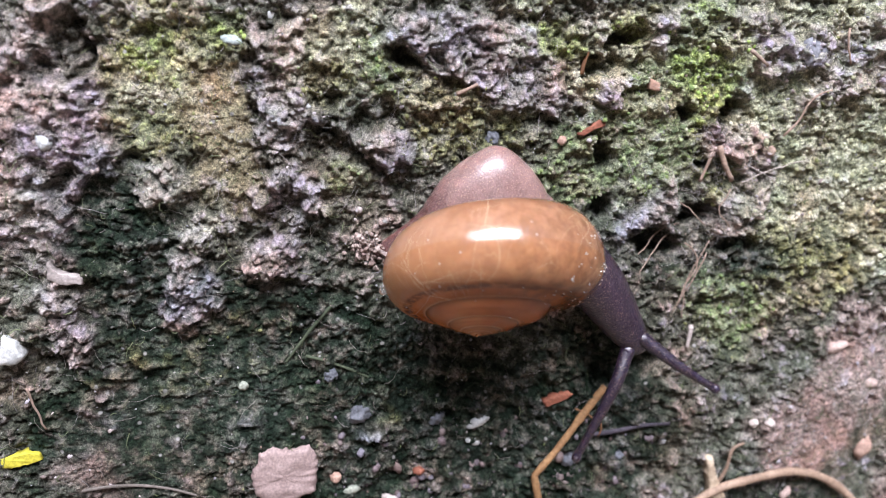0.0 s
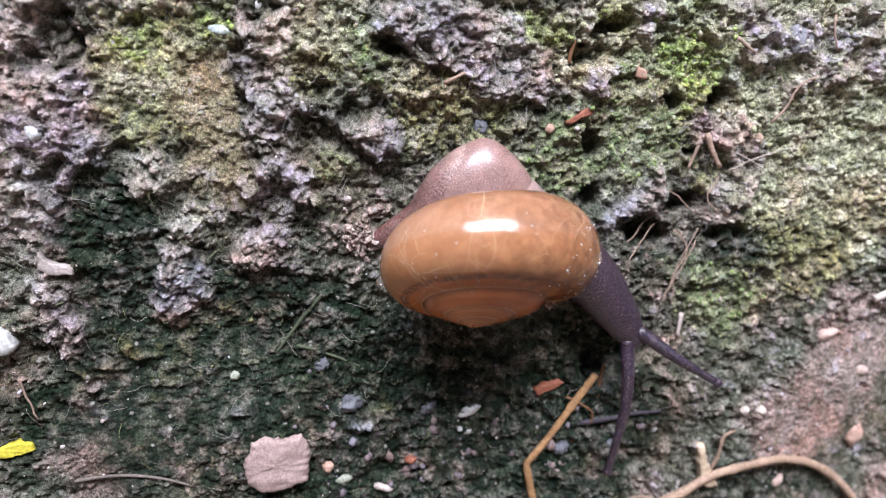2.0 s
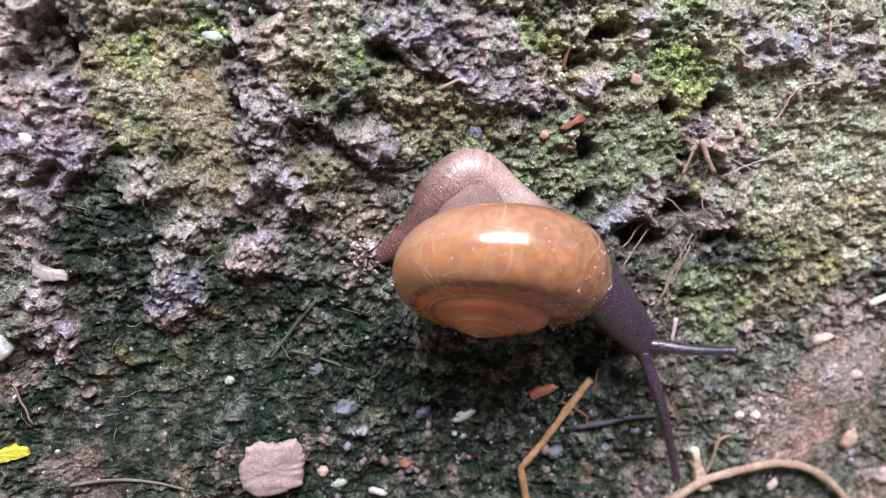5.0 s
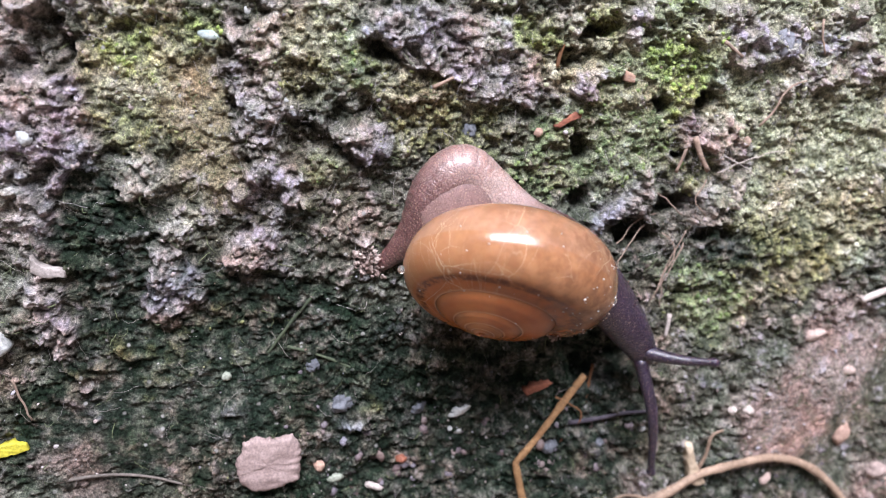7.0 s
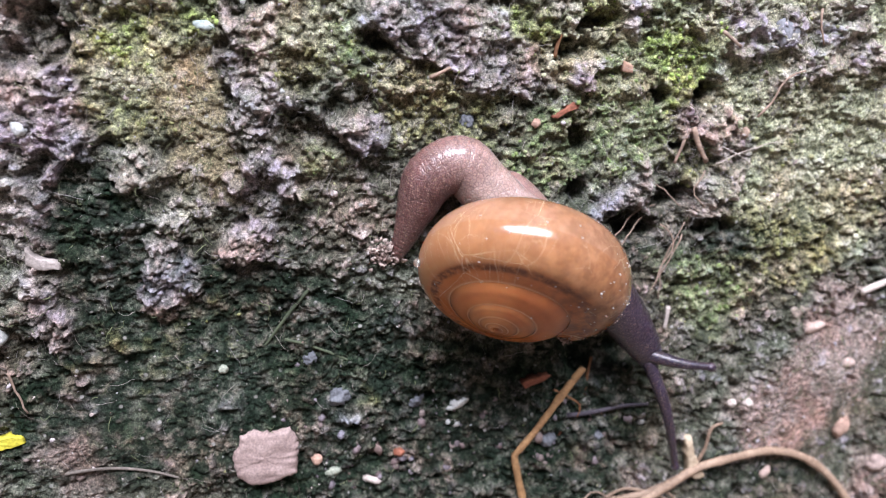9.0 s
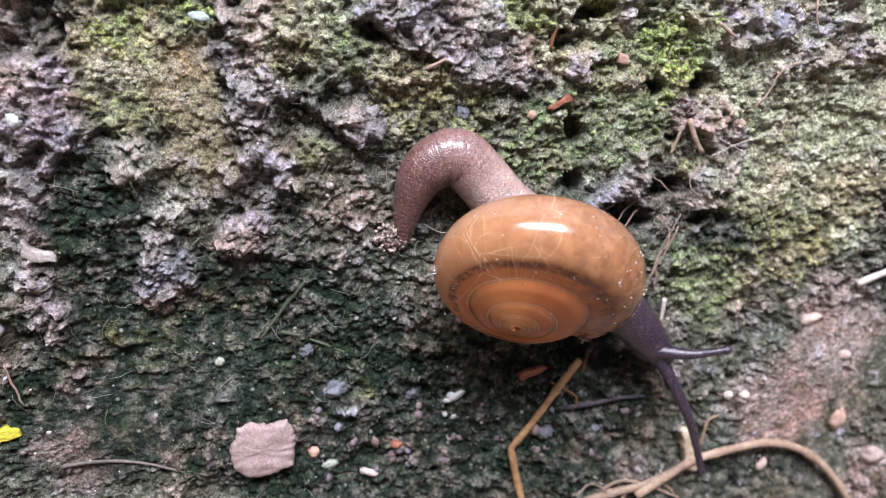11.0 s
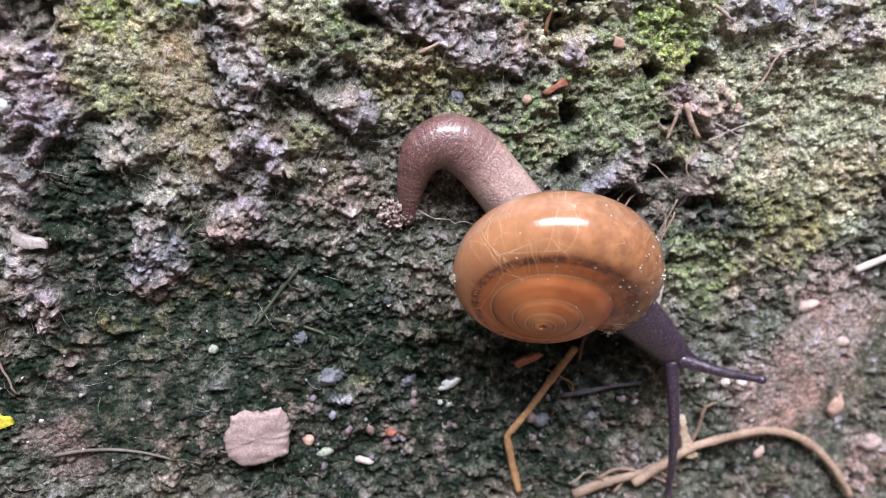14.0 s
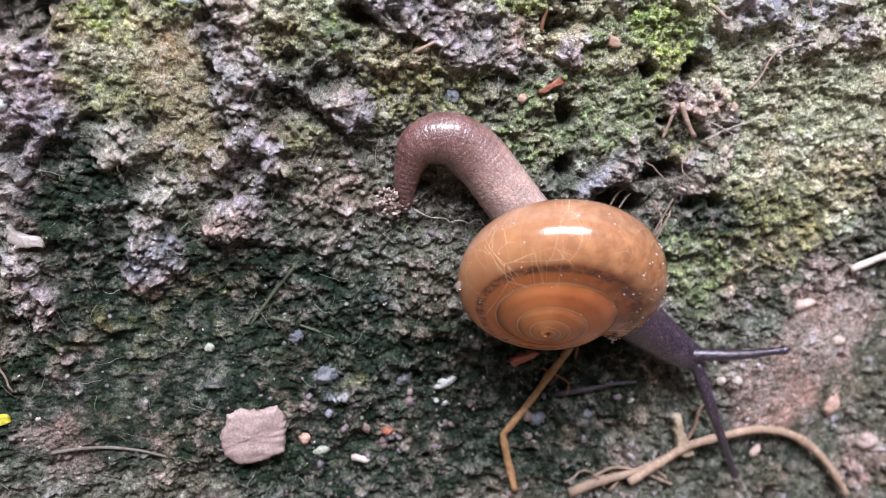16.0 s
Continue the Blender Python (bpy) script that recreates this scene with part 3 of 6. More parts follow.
SMOOTH += [(-27.5, 10.5, 2.4, 0.7), (-28.3, 3.8, 2.8, 0.8), (-27.5, 7.2, 2.4, 0.7), (-25.9, -4.9, 2.0, 0.6), (32.7, 13.6, 4.8, 0.16), (35.1, 7.4, 4.8, 0.16), (30.6, 4.1, 3.2, 0.14), (-19.0, 13.3, 4.8, 0.14), (-17.7, 9.7, 4.0, 0.16)]
SMOOTH += [(23.0, 15.8, 2.4, 0.6), (29.7, 16.1, 3.2, 0.6), (20.2, 15.7, 2.0, 0.35), (26.4, 13.0, 2.0, 0.4)]
HAIRY = [(15.6, 4.9, 2.0, 0.9), (18.9, 5.4, 2.4, 1), (23.1, 3.6, 2.4, 1), (19.9, 8.5, 2.0, 0.9), (24.0, 7.2, 2.4, 1), (17.4, 2.2, 2.0, 0.9), (14.0, 2.2, 1.6, 0.8), (20.6, -0.2, 2.0, 0.7), (11.6, 12.5, 1.6, 0.7), (-7.9, 9.2, 2.0, 0.28), (-4.7, 8.2, 2.0, 0.32), (-11.0, 9.9, 1.6, 0.28), (-13.3, 8.2, 2.0, 0.24), (-12.5, -1.7, 2.8, 0.21), (-4.7, 12.0, 2.0, 0.24), (5.0, 13.5, 2.4, 0.7), (-23.4, 6.9, 2.0, 0.17), (-18.6, -4.2, 2.4, 0.17), (-22.0, 1.4, 2.0, 0.17), (26.6, 12.1, 2.4, 0.5)]
GRAVEL = [(-6.3, -17.7, 3.9, 0.6), (-1.5, -20.2, 4.8, 0.8), (3.8, -18.9, 3.9, 0.6), (12.3, -19.0, 3.9, 0.8), (16.5, -19.2, 3.5, 0.8), (32.3, -23.9, 3.9, 0.6), (20.9, -15.6, 2.2, 0.4), (-5.4, -14.1, 2.2, 0.5), (1.2, -14.5, 2.6, 0.4), (-10.7, -12.8, 2.6, 0.2), (37.9, -22.5, 3.5, 0.4)]


def relief(x, z):
    """Height of the wall's face over its plane, how far ledges sag, and the coats, at points in millimetres."""
    w1, w2 = fbm(x, z, 4.0, 4, 11, 0.6), fbm(x, z, 4.0, 4, 21, 0.6)
    wx, wz = x + 1.2 * w1, z + 1.2 * w2
    f1 = fbm(x, z, 1.3, 5, 71, 0.66)
    f2 = fbm(x + 40, z, 0.60, 3, 75, 0.8)
    m1 = fbm(x, 1.3 * z, 3.4, 4, 85, 0.62)
    lump = smooth(blobs(wx, wz, LUMPS) + 0.55 * m1 + 0.30 * f1, 0.22, 0.95)
    pit = smooth(blobs(x + 1.0 * w1 + 0.6 * f1, z + 1.0 * w2 + 0.5 * f2, PITS_AND_SHADE) + 0.30 * f1 + 0.20 * m1, 0.25, 1.0)
    moss = smooth(blobs(wx, wz, MOSS) + 0.6 * m1 + 0.25 * f1, 0.20, 0.85)
    bright = smooth(blobs(wx, wz, BRIGHT) + 0.6 * fbm(x, z, 1.8, 4, 7), 0.40, 0.95)
    soil = smooth(blobs(wx, wz, SOIL) + 0.45 * fbm(x, z, 4.0, 4, 9), 0.3, 0.75)
    bare = smooth(blobs(wx, wz, BARE) + 0.35 * fbm(x, z, 2.0, 3, 19), 0.30, 0.85)
    flat = smooth(blobs(wx, wz, SMOOTH), 0.2, 0.9)
    lush = smooth(blobs(wx, wz, LUSH) + 0.5 * m1 + 0.3 * f1, 0.25, 0.85)
    pale = smooth(blobs(wx, wz, PALE) + 0.45 * m1 + 0.35 * f1, 0.25, 0.90)
    murk = smooth(blobs(wx, wz, MURK) + 0.3 * m1, 0.2, 0.8)
    d1, k1 = domes(x + 0.5 * f1, 1.15 * z + 0.5 * f2, 0.95, 51)
    d2, k2 = domes(x + 0.12 * f2, 1.1 * z + 0.12 * f1, 0.42, 53)
    rid = ridged(x + 0.5 * f1, 1.5 * z, 2.8, 5, 61)
    cave = smooth(fbm(x, 1.35 * z, 2.3, 3, 131), 0.20, 0.60) * (1 - 0.4 * murk) * (1 - 0.65 * pale) * (1 - 0.7 * bare)
    rough = (1 - 0.7 * flat) * (1 - 0.5 * bare) * (1 - 0.40 * lump) * (1 - 0.25 * pale)
    h = 1.0 * fbm(x, z, 13.0, 3, 81) + 0.95 * m1 * (1 - 0.6 * flat)
    h += lump * (0.55 + 0.55 * np.floor(2.5 * (rid + 0.5 * f1)) / 2.5 + 0.28 * f1 + 0.25 * rid)
    h += rough * (0.34 * d1 * (0.3 + k1) * (1 - 0.5 * lump) + 0.25 * d2 * (0.2 + 1.1 * k2))
    h += rough * (0.20 * rid + 0.45 * f1 + 0.40 * f2)
    h -= (2.7 - 1.3 * smooth(x, 6.0, -2.0)) * pit + 0.75 * cave * rough * (1 - 0.5 * moss)
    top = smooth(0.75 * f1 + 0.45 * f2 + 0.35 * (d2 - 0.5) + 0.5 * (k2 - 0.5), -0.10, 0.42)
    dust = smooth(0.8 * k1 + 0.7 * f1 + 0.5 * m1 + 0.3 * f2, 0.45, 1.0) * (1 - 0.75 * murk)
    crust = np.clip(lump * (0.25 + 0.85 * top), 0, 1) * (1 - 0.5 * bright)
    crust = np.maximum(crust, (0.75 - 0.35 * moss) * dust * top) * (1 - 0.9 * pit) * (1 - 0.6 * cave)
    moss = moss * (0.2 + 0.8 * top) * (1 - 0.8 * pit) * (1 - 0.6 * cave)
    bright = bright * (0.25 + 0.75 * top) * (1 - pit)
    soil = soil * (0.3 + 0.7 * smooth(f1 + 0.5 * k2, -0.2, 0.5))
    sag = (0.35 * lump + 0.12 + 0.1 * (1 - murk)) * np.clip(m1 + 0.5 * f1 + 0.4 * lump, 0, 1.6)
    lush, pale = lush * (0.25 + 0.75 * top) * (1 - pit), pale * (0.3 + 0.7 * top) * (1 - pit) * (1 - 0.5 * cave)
    return h, sag, np.stack([moss, crust, soil, bright, murk, lush, pale, 0.85 * bare * (1 - crust)], -1)


def axis(lo, hi, step, ends):
    core = np.arange(lo, hi + step / 2, step)
    out, d = [], step
    tail = []
    v, d = hi, step
    while v < ends[1]:
        d *= 1.22
        v += d
        tail.append(min(v, ends[1]))
    v, d = lo, step
    while v > ends[0]:
        d *= 1.22
        v -= d
        out.append(max(v, ends[0]))
    return np.array(out[::-1] + list(core) + tail)


def sheet(name, xs, zs, mat):
    """The wall's face as one grid, its rim turned back 150 mm into the wall, and closed behind."""
    gx, gz = np.meshgrid(xs, zs)
    h, sag, coat = relief(gx, gz)
    edge = np.minimum(smooth(np.abs(gx), 900, 400), smooth(np.abs(gz - 300), 800, 500))
    h = h * edge
    pts = np.stack([gx + 0.12 * fbm(gx, gz, 0.9, 2, 101) * edge, -h, gz - sag * edge], -1)
    pts[0, :, 1] = pts[-1, :, 1] = pts[:, 0, 1] = pts[:, -1, 1] = 150.0
    nz, nx = gx.shape
    idx = np.arange(nx * nz).reshape(nz, nx)
    quads = np.stack([idx[:-1, :-1], idx[:-1, 1:], idx[1:, 1:], idx[1:, :-1]], -1).reshape(-1, 4)
    quads = np.vstack([quads, [[idx[0, 0], idx[-1, 0], idx[-1, -1], idx[0, -1]]]])
    me = bpy.data.meshes.new(name)
    me.vertices.add(nx * nz)
    me.vertices.foreach_set("co", (pts.reshape(-1) * MM).astype(np.float32))
    me.loops.add(quads.size)
    me.loops.foreach_set("vertex_index", quads.reshape(-1).astype(np.int32))
    me.polygons.add(len(quads))
    me.polygons.foreach_set("loop_start", np.arange(0, quads.size, 4, dtype=np.int32))
    me.update(calc_edges=True)
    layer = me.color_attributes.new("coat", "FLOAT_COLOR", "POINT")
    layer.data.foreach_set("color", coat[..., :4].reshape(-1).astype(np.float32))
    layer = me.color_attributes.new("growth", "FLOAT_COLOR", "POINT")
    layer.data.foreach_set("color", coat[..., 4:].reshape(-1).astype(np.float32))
    me.materials.append(mat)
    me.shade_smooth()
    return new(name, me)


def faces(x, z):
    """Points of the wall's face, in millimetres, and its coats, for arrays of places."""
    h, sag, coat = relief(x[None, :], z[None, :])
    return np.stack([x, -h[0], z - sag[0]], 1), coat[0]


def face(x, z):
    """Where the wall's face is at a point in millimetres: metres in the world."""
    ax, az = np.array([[float(x)]]), np.array([[float(z)]])
    h, sag, _ = relief(ax, az)
    return Vector((x * MM, -float(h[0, 0]) * MM, (z - float(sag[0, 0])) * MM))


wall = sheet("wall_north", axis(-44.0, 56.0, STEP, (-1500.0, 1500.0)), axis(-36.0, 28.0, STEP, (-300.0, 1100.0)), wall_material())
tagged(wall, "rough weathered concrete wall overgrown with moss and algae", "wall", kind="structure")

# tones of the unseen yard walls and ground, raised to bounce fill light
plaster = speckled("pale_plaster", (0.46, 0.45, 0.43), (0.60, 0.585, 0.56), 6.0, 0.9, 0.002, 0.2, 90.0)
earth = speckled("bare_earth", (0.16, 0.125, 0.10), (0.28, 0.225, 0.185), 3.0, 0.95, 0.01, 0.2, 60.0)


def slab(name, lo, hi, mat, label, category, bevel=0.01):
    bm = bmesh.new()
    bmesh.ops.create_cube(bm, size=1.0)
    for v in bm.verts:
        v.co = Vector([lo[k] + (v.co[k] + 0.5) * (hi[k] - lo[k]) for k in range(3)])
    bmesh.ops.bevel(bm, geom=bm.edges[:], offset=bevel, segments=2, affect="EDGES")
    return thing(name, bm, mat, label, category, kind="structure")


bm = bmesh.new()
bmesh.ops.create_grid(bm, x_segments=24, y_segments=24, size=400.0, matrix=Matrix.Translation((0, 0, -0.30)))
thing("ground", bm, earth, "bare dusty pale brown earth at the foot of the wall", "ground", kind="structure")
# unseen walls and eave, added to frame the lamp and throw light back
slab("wall_south", (-1.5, -1.75, -0.32), (1.5, -1.55, 1.45), plaster, "unseen pale plastered wall added opposite to bounce light", "wall")
slab("wall_east", (1.5, -1.75, -0.32), (1.7, 0.15, 1.45), plaster, "unseen pale plastered side wall added to bounce light", "wall")
slab("wall_west", (-1.7, -1.75, -0.32), (-1.5, 0.15, 1.45), plaster, "unseen pale plastered side wall added to bounce light", "wall")
slab("eave", (-1.7, -0.42, 1.10), (1.7, 0.15, 1.16), plaster, "unseen pale eave added above to frame the sky lamp", "eave")

# ---- the snail ----
# Its space is turned against the wall: x to the side, z up the camera's first picture, y away from the first eye.
TILT = Matrix(((0.98239, 0.18683, 0.0), (-0.17973, 0.94506, 0.27306), (0.05102, -0.26825, 0.962)))
snail = new("snail")
snail.matrix_world = Matrix.Translation((0, 0.00074638, 0)) @ TILT.to_4x4()
tagged(snail, "brown glossy-shelled land snail creeping over a mossy wall", "snail")

SKIN, SHELL = skin_material(), shell_material()
TURNS, GROWTH, RMAX, NUCLEUS = 4.35, 1.72, 8.95, 0.3


def shell_radius(turn):
    """How wide the spiral is at a turn, in millimetres; the nucleus curls in to a blunt button."""
    if turn >= NUCLEUS:
        return RMAX * GROWTH ** (turn - TURNS)
    inward = min(1.0, (NUCLEUS - turn) / 0.7)
    return RMAX * GROWTH ** (NUCLEUS - TURNS) * math.sqrt(max(0.0004, 1 - inward * inward))


def shell_point(turn, phi, swell=1.0):
    """A point of the shell in millimetres: the spire's axis is z, its tip near the origin, the mouth lies towards +x."""
    R = shell_radius(turn)
    wide, up, low, drop = 0.425 * swell, 0.36 * swell, 0.46 * swell, 0.62
    last = smooth(np.float64(turn), TURNS - 0.35, TURNS)
    c, s = math.cos(phi), math.sin(phi)
    flat = 0.95
    lean = 0.3 * (1 - float(smooth(np.float64(c), -0.1, 0.6)))
    across = wide * (abs(c) ** flat) * (1 if c > 0 else -1)
    rad = R * (1 - 0.425 + across)
    rise = (up if s > 0 else low) * (abs(s) ** flat) * (1 if s > 0 else -1)
    z = -drop * math.hypot(R, 0.12 * RMAX) - 0.05 * R * last + R * (rise - (lean * s * across if s > 0 else 0.0))
    # the upper side of the whorls is worn down towards one smooth low spire
    if s > 0:
        worn = 0.32 * min(1.0, 3.0 * s) * (1 - float(smooth(np.float64(c), 0.0, 0.5)) * float(smooth(np.float64(turn), TURNS - 1.05, TURNS - 0.85)))
        z += worn * (-0.475 * math.hypot(rad, 0.07 * RMAX) - z)
    z += 0.22 * max(0.0, shell_radius(NUCLEUS) - R) if turn < NUCLEUS else 0.0
    a = -2 * math.pi * (turn - TURNS)
    return Vector((rad * math.cos(a), rad * math.sin(a), z)) * MM


def build_shell():
    bm = bmesh.new()
    uv = bm.loops.layers.uv.new("UVMap")
    steps, ring, first = 370, 56, NUCLEUS - 0.69
    rows = []
    for i in range(steps + 1):
        turn = first + (TURNS - first) * i / steps
        rows.append([bm.verts.new(shell_point(turn, 2 * math.pi * k / ring)) for k in range(ring)])
    for i in range(steps):
        for k in range(ring):
            f = bm.faces.new((rows[i][k], rows[i][(k + 1) % ring], rows[i + 1][(k + 1) % ring], rows[i + 1][k]))
            for lp, (a, b) in zip(f.loops, ((i, k), (i, k + 1), (i + 1, k + 1), (i + 1, k))):
                lp[uv].uv = (max(0.0, first + (TURNS - first) * a / steps), b / ring)
    # inner wall of the mouth, so that the lip has thickness
    inner = [[bm.verts.new(shell_point(TURNS - 0.02 * j * j, 2 * math.pi * k / ring, 0.95 - 0.05 * j)) for k in range(ring)] for j in range(4)]
    rings = [rows[-1]] + inner
    for a, b in zip(rings, rings[1:]):
        for k in range(ring):
            f = bm.faces.new((a[k], a[(k + 1) % ring], b[(k + 1) % ring], b[k]))
            for lp in f.loops:
                lp[uv].uv = (TURNS, 0.6)
    bm.faces.new(rings[-1][::-1])
    bm.faces.new(rows[0])
    bmesh.ops.recalc_face_normals(bm, faces=bm.faces[:])
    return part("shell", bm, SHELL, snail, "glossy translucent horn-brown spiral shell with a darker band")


shell = build_shell()
grit_pale = speckled("pale_grit", (0.52, 0.46, 0.40), (0.80, 0.75, 0.69), 2500.0, 0.7)


def pebble_mesh(rx, ry, rz, seed, rough=0.25, level=2, freq=1.6):
    bm = bmesh.new()
    bmesh.ops.create_icosphere(bm, subdivisions=level, radius=1.0)
    off = Vector((seed * 3.1, seed * 1.7, seed * 0.9))
    for v in bm.verts:
        k = 1 + rough * noise.fractal(v.co * freq + off, 0.8, 2.0, 3)
        v.co = Vector((v.co.x * rx, v.co.y * ry, v.co.z * rz)) * k * MM
    return bm


# specks of dirt that stick to the shell
r_spec = random.Random(5)
for k in range(84):
    turn = TURNS - r_spec.random() ** 1.6 * 1.4
    phi = radians(r_spec.uniform(-20, 105))
    if k < 40:
        turn, phi = TURNS - r_spec.uniform(0.02, 0.22), radians(r_spec.uniform(-25, 75))
    size = 0.035 + 0.085 * r_spec.random() ** 2.0
    sp = part("dirt_speck", pebble_mesh(size, size * 0.8, size * 0.7, k, 0.3, 1), grit_pale, shell)
    sp.location = shell_point(turn, phi)

N_BODY = 84
RADII = [(0.0, 0.52), (0.02, 0.68), (0.06, 0.9), (0.11, 1.26), (0.16, 1.66), (0.21, 1.98), (0.27, 2.1), (0.34, 2.08), (0.42, 2.15), (0.6, 2.6), (0.78, 2.2), (0.88, 1.8), (0.95, 1.45), (1.0, 1.08)]


def body_radius(s):
    return float(np.interp(s, [a for a, _ in RADII], [b for _, b in RADII]))


def skin_piece(name, bm, start, tone, parent, label="", mat=SKIN):
    """A mesh of skin; its skin coordinates run on from start millimetres along the body."""
    me_ob = part(name, bm, mat, parent, label)
    me = me_ob.data
    co = np.zeros(len(me.vertices) * 3, np.float32)
    me.vertices.foreach_get("co", co)
    co = co.reshape(-1, 3) / MM
    co[:, 2] += start
    a = me.attributes.new("skin", "FLOAT_VECTOR", "POINT")
    a.data.foreach_set("vector", co.reshape(-1))
    b = me.attributes.new("tone", "FLOAT", "POINT")
    b.data.foreach_set("value", np.full(len(me.vertices), tone, np.float32))
    return me_ob


def ball(rx, ry, rz, u=28, v=16, stretch=0.0):
    """An egg, or with stretch a capsule whose two halves are drawn that far apart."""
    bm = bmesh.new()
    bmesh.ops.create_uvsphere(bm, u_segments=u, v_segments=v + v % 2 + 1, radius=1.0)
    for p in bm.verts:
        z = p.co.z * rz + (stretch if p.co.z > 0 else -stretch)
        p.co = Vector((p.co.x * rx, p.co.y * ry, z)) * MM
    return bm


body = []
for i in range(N_BODY):
    s = i / (N_BODY - 1)
    r = body_radius(s)
    body.append(skin_piece("body_segment", ball(r, r * 0.92, max(0.4, r * 0.9), 32, 20), s * 30.0, s, snail))


def tentacle(name, length, thick, count, eye):
    out = []
    for i in range(count):
        s = i / (count - 1)
        r = thick * (1.0 - 0.45 * min(1.0, s * 1.25)) * (1.22 if eye and i == count - 1 else 1.0)
        out.append(skin_piece(name, ball(r, r, r * 1.15, 16, 12), 40 + s * length, 0.97, snail))
    return out


upper = tentacle("eye_stalk_segment", 6.0, 0.58, 40, True)
lower = tentacle("eye_stalk_segment", 9.0, 0.58, 56, True)
feeler = tentacle("feeler_segment", 1.6, 0.26, 10, False)

# crumbs of dried mucus and grit dragged by the tail's tip, and a clump under the shell's mouth
def clump_mesh(count, spread, lo, hi, seed):
    g = random.Random(seed)
    bm = bmesh.new()
    for k in range(count):
        r = g.uniform(lo, hi)
        one = pebble_mesh(r * g.uniform(0.5, 1.3), r * g.uniform(0.5, 1.0), r * g.uniform(0.5, 1.3), seed + k, 1.0, 2, 1.3)
        at = Vector((g.gauss(0, spread[0]), g.gauss(0, spread[1]), g.gauss(0, spread[2]))) * MM
        me = bpy.data.meshes.new("crumb")
        bmesh.ops.translate(one, verts=one.verts[:], vec=at)
        one.to_mesh(me)
        one.free()
        bm.from_mesh(me)
        bpy.data.meshes.remove(me)
    return bm


pink_grit = island_material("pink_grit", [(0.17, 0.115, 0.10), (0.43, 0.34, 0.30), (0.27, 0.20, 0.175), (0.52, 0.44, 0.39)], 0.8)
crumb = part("tail_crumb", clump_mesh(260, (0.5, 0.28, 0.48), 0.04, 0.19, 31), pink_grit, snail, "clump of pale pinkish grit stuck to the tail")
clump = part("grit_clump", clump_mesh(26, (0.2, 0.18, 0.2), 0.05, 0.2, 77), pink_grit, shell, "pale grit clinging under the shell's mouth")
clump.location = shell_point(TURNS - 0.01, radians(72)) * 1.02
wet, n_, l_, b_ = material("water", 0.02, 0.5)
b_.inputs["Transmission Weight"].default_value, b_.inputs["IOR"].default_value = 0.9, 1.33
b_.inputs["Base Color"].default_value = (0.9, 0.86, 0.8, 1)
droplet = part("droplet", ball(0.30, 0.30, 0.30, 20, 12), wet, shell, "clear round water droplet")
droplet.location = shell_point(TURNS - 0.58, radians(28)) * 1.03
for k in range(16):
    bead = part("bubble", ball(0.085, 0.085, 0.085, 12, 8), wet, shell)
    bead.location = shell_point(TURNS - r_spec.uniform(0.03, 0.17), radians(r_spec.uniform(5, 75))) * 1.004
fold_bm = ball(4.1, 2.3, 4.2, 56, 36)
for p in fold_bm.verts:
    up = p.co.x / (4.1 * MM)
    p.co.z *= 1 - 0.4 * up * abs(up) ** 0.3 if up > 0 else 1.0
mantle = skin_piece("mantle_fold", fold_bm, 12.0, 0.29, snail, "pale translucent fold of the foot under the shell", skin_material("smooth_skin", 0.4))
eye_mat, n_, l_, b_ = material("eye", 0.12, 0.5)
b_.inputs["Base Color"].default_value = (0.012, 0.010, 0.014, 1)
eyes = [part("eye", ball(0.17, 0.17, 0.17, 14, 10), eye_mat, snail, "tiny black eye at a stalk's tip") for _ in range(2)]


# ---- small things lying on the wall ----
TONES = {
    "STRAW": ((0.22, 0.115, 0.05), (0.44, 0.26, 0.12)), "STRAW_DARK": ((0.12, 0.055, 0.025), (0.27, 0.13, 0.06)),
    "DARK_TWIG": ((0.03, 0.026, 0.036), (0.09, 0.075, 0.095)), "ROOT": ((0.18, 0.12, 0.082), (0.37, 0.27, 0.20)),
    "HUSK": ((0.36, 0.27, 0.18), (0.60, 0.50, 0.38)), "PINK_CHIP": ((0.24, 0.175, 0.165), (0.37, 0.285, 0.27)),
    "PALE_CHIP": ((0.25, 0.22, 0.20), (0.43, 0.38, 0.36)), "YELLOW": ((0.46, 0.41, 0.03), (0.62, 0.57, 0.06)),
    "WHITE_CHIP": ((0.33, 0.35, 0.35), (0.62, 0.63, 0.62)), "SOIL_LUMP": ((0.28, 0.205, 0.18), (0.50, 0.39, 0.35)), "RED_BARK": ((0.16, 0.05, 0.03), (0.36, 0.14, 0.085)),
    "TAN_CHIP": ((0.34, 0.20, 0.14), (0.50, 0.34, 0.26)), "TAN": ((0.20, 0.135, 0.10), (0.40, 0.30, 0.24)),
    "PALE": ((0.36, 0.31, 0.28), (0.60, 0.53, 0.49)), "GREEN_STEM": ((0.032, 0.045, 0.026), (0.095, 0.115, 0.068)), "GREY_STEM": ((0.10, 0.085, 0.072), (0.21, 0.18, 0.16)),
    "GREENISH": ((0.19, 0.215, 0.17), (0.36, 0.385, 0.32)), "PINKISH": ((0.30, 0.18, 0.135), (0.48, 0.33, 0.26)),
    "LICHEN": ((0.15, 0.155, 0.18), (0.38, 0.39, 0.43)),
    "AQUA": ((0.26, 0.32, 0.31), (0.46, 0.52, 0.50)), "BLUISH": ((0.055, 0.060, 0.072), (0.17, 0.18, 0.205)),
}
MATS = {k: speckled(k.lower(), a, b, 700.0, 0.7, 0.00012) for k, (a, b) in TONES.items()}


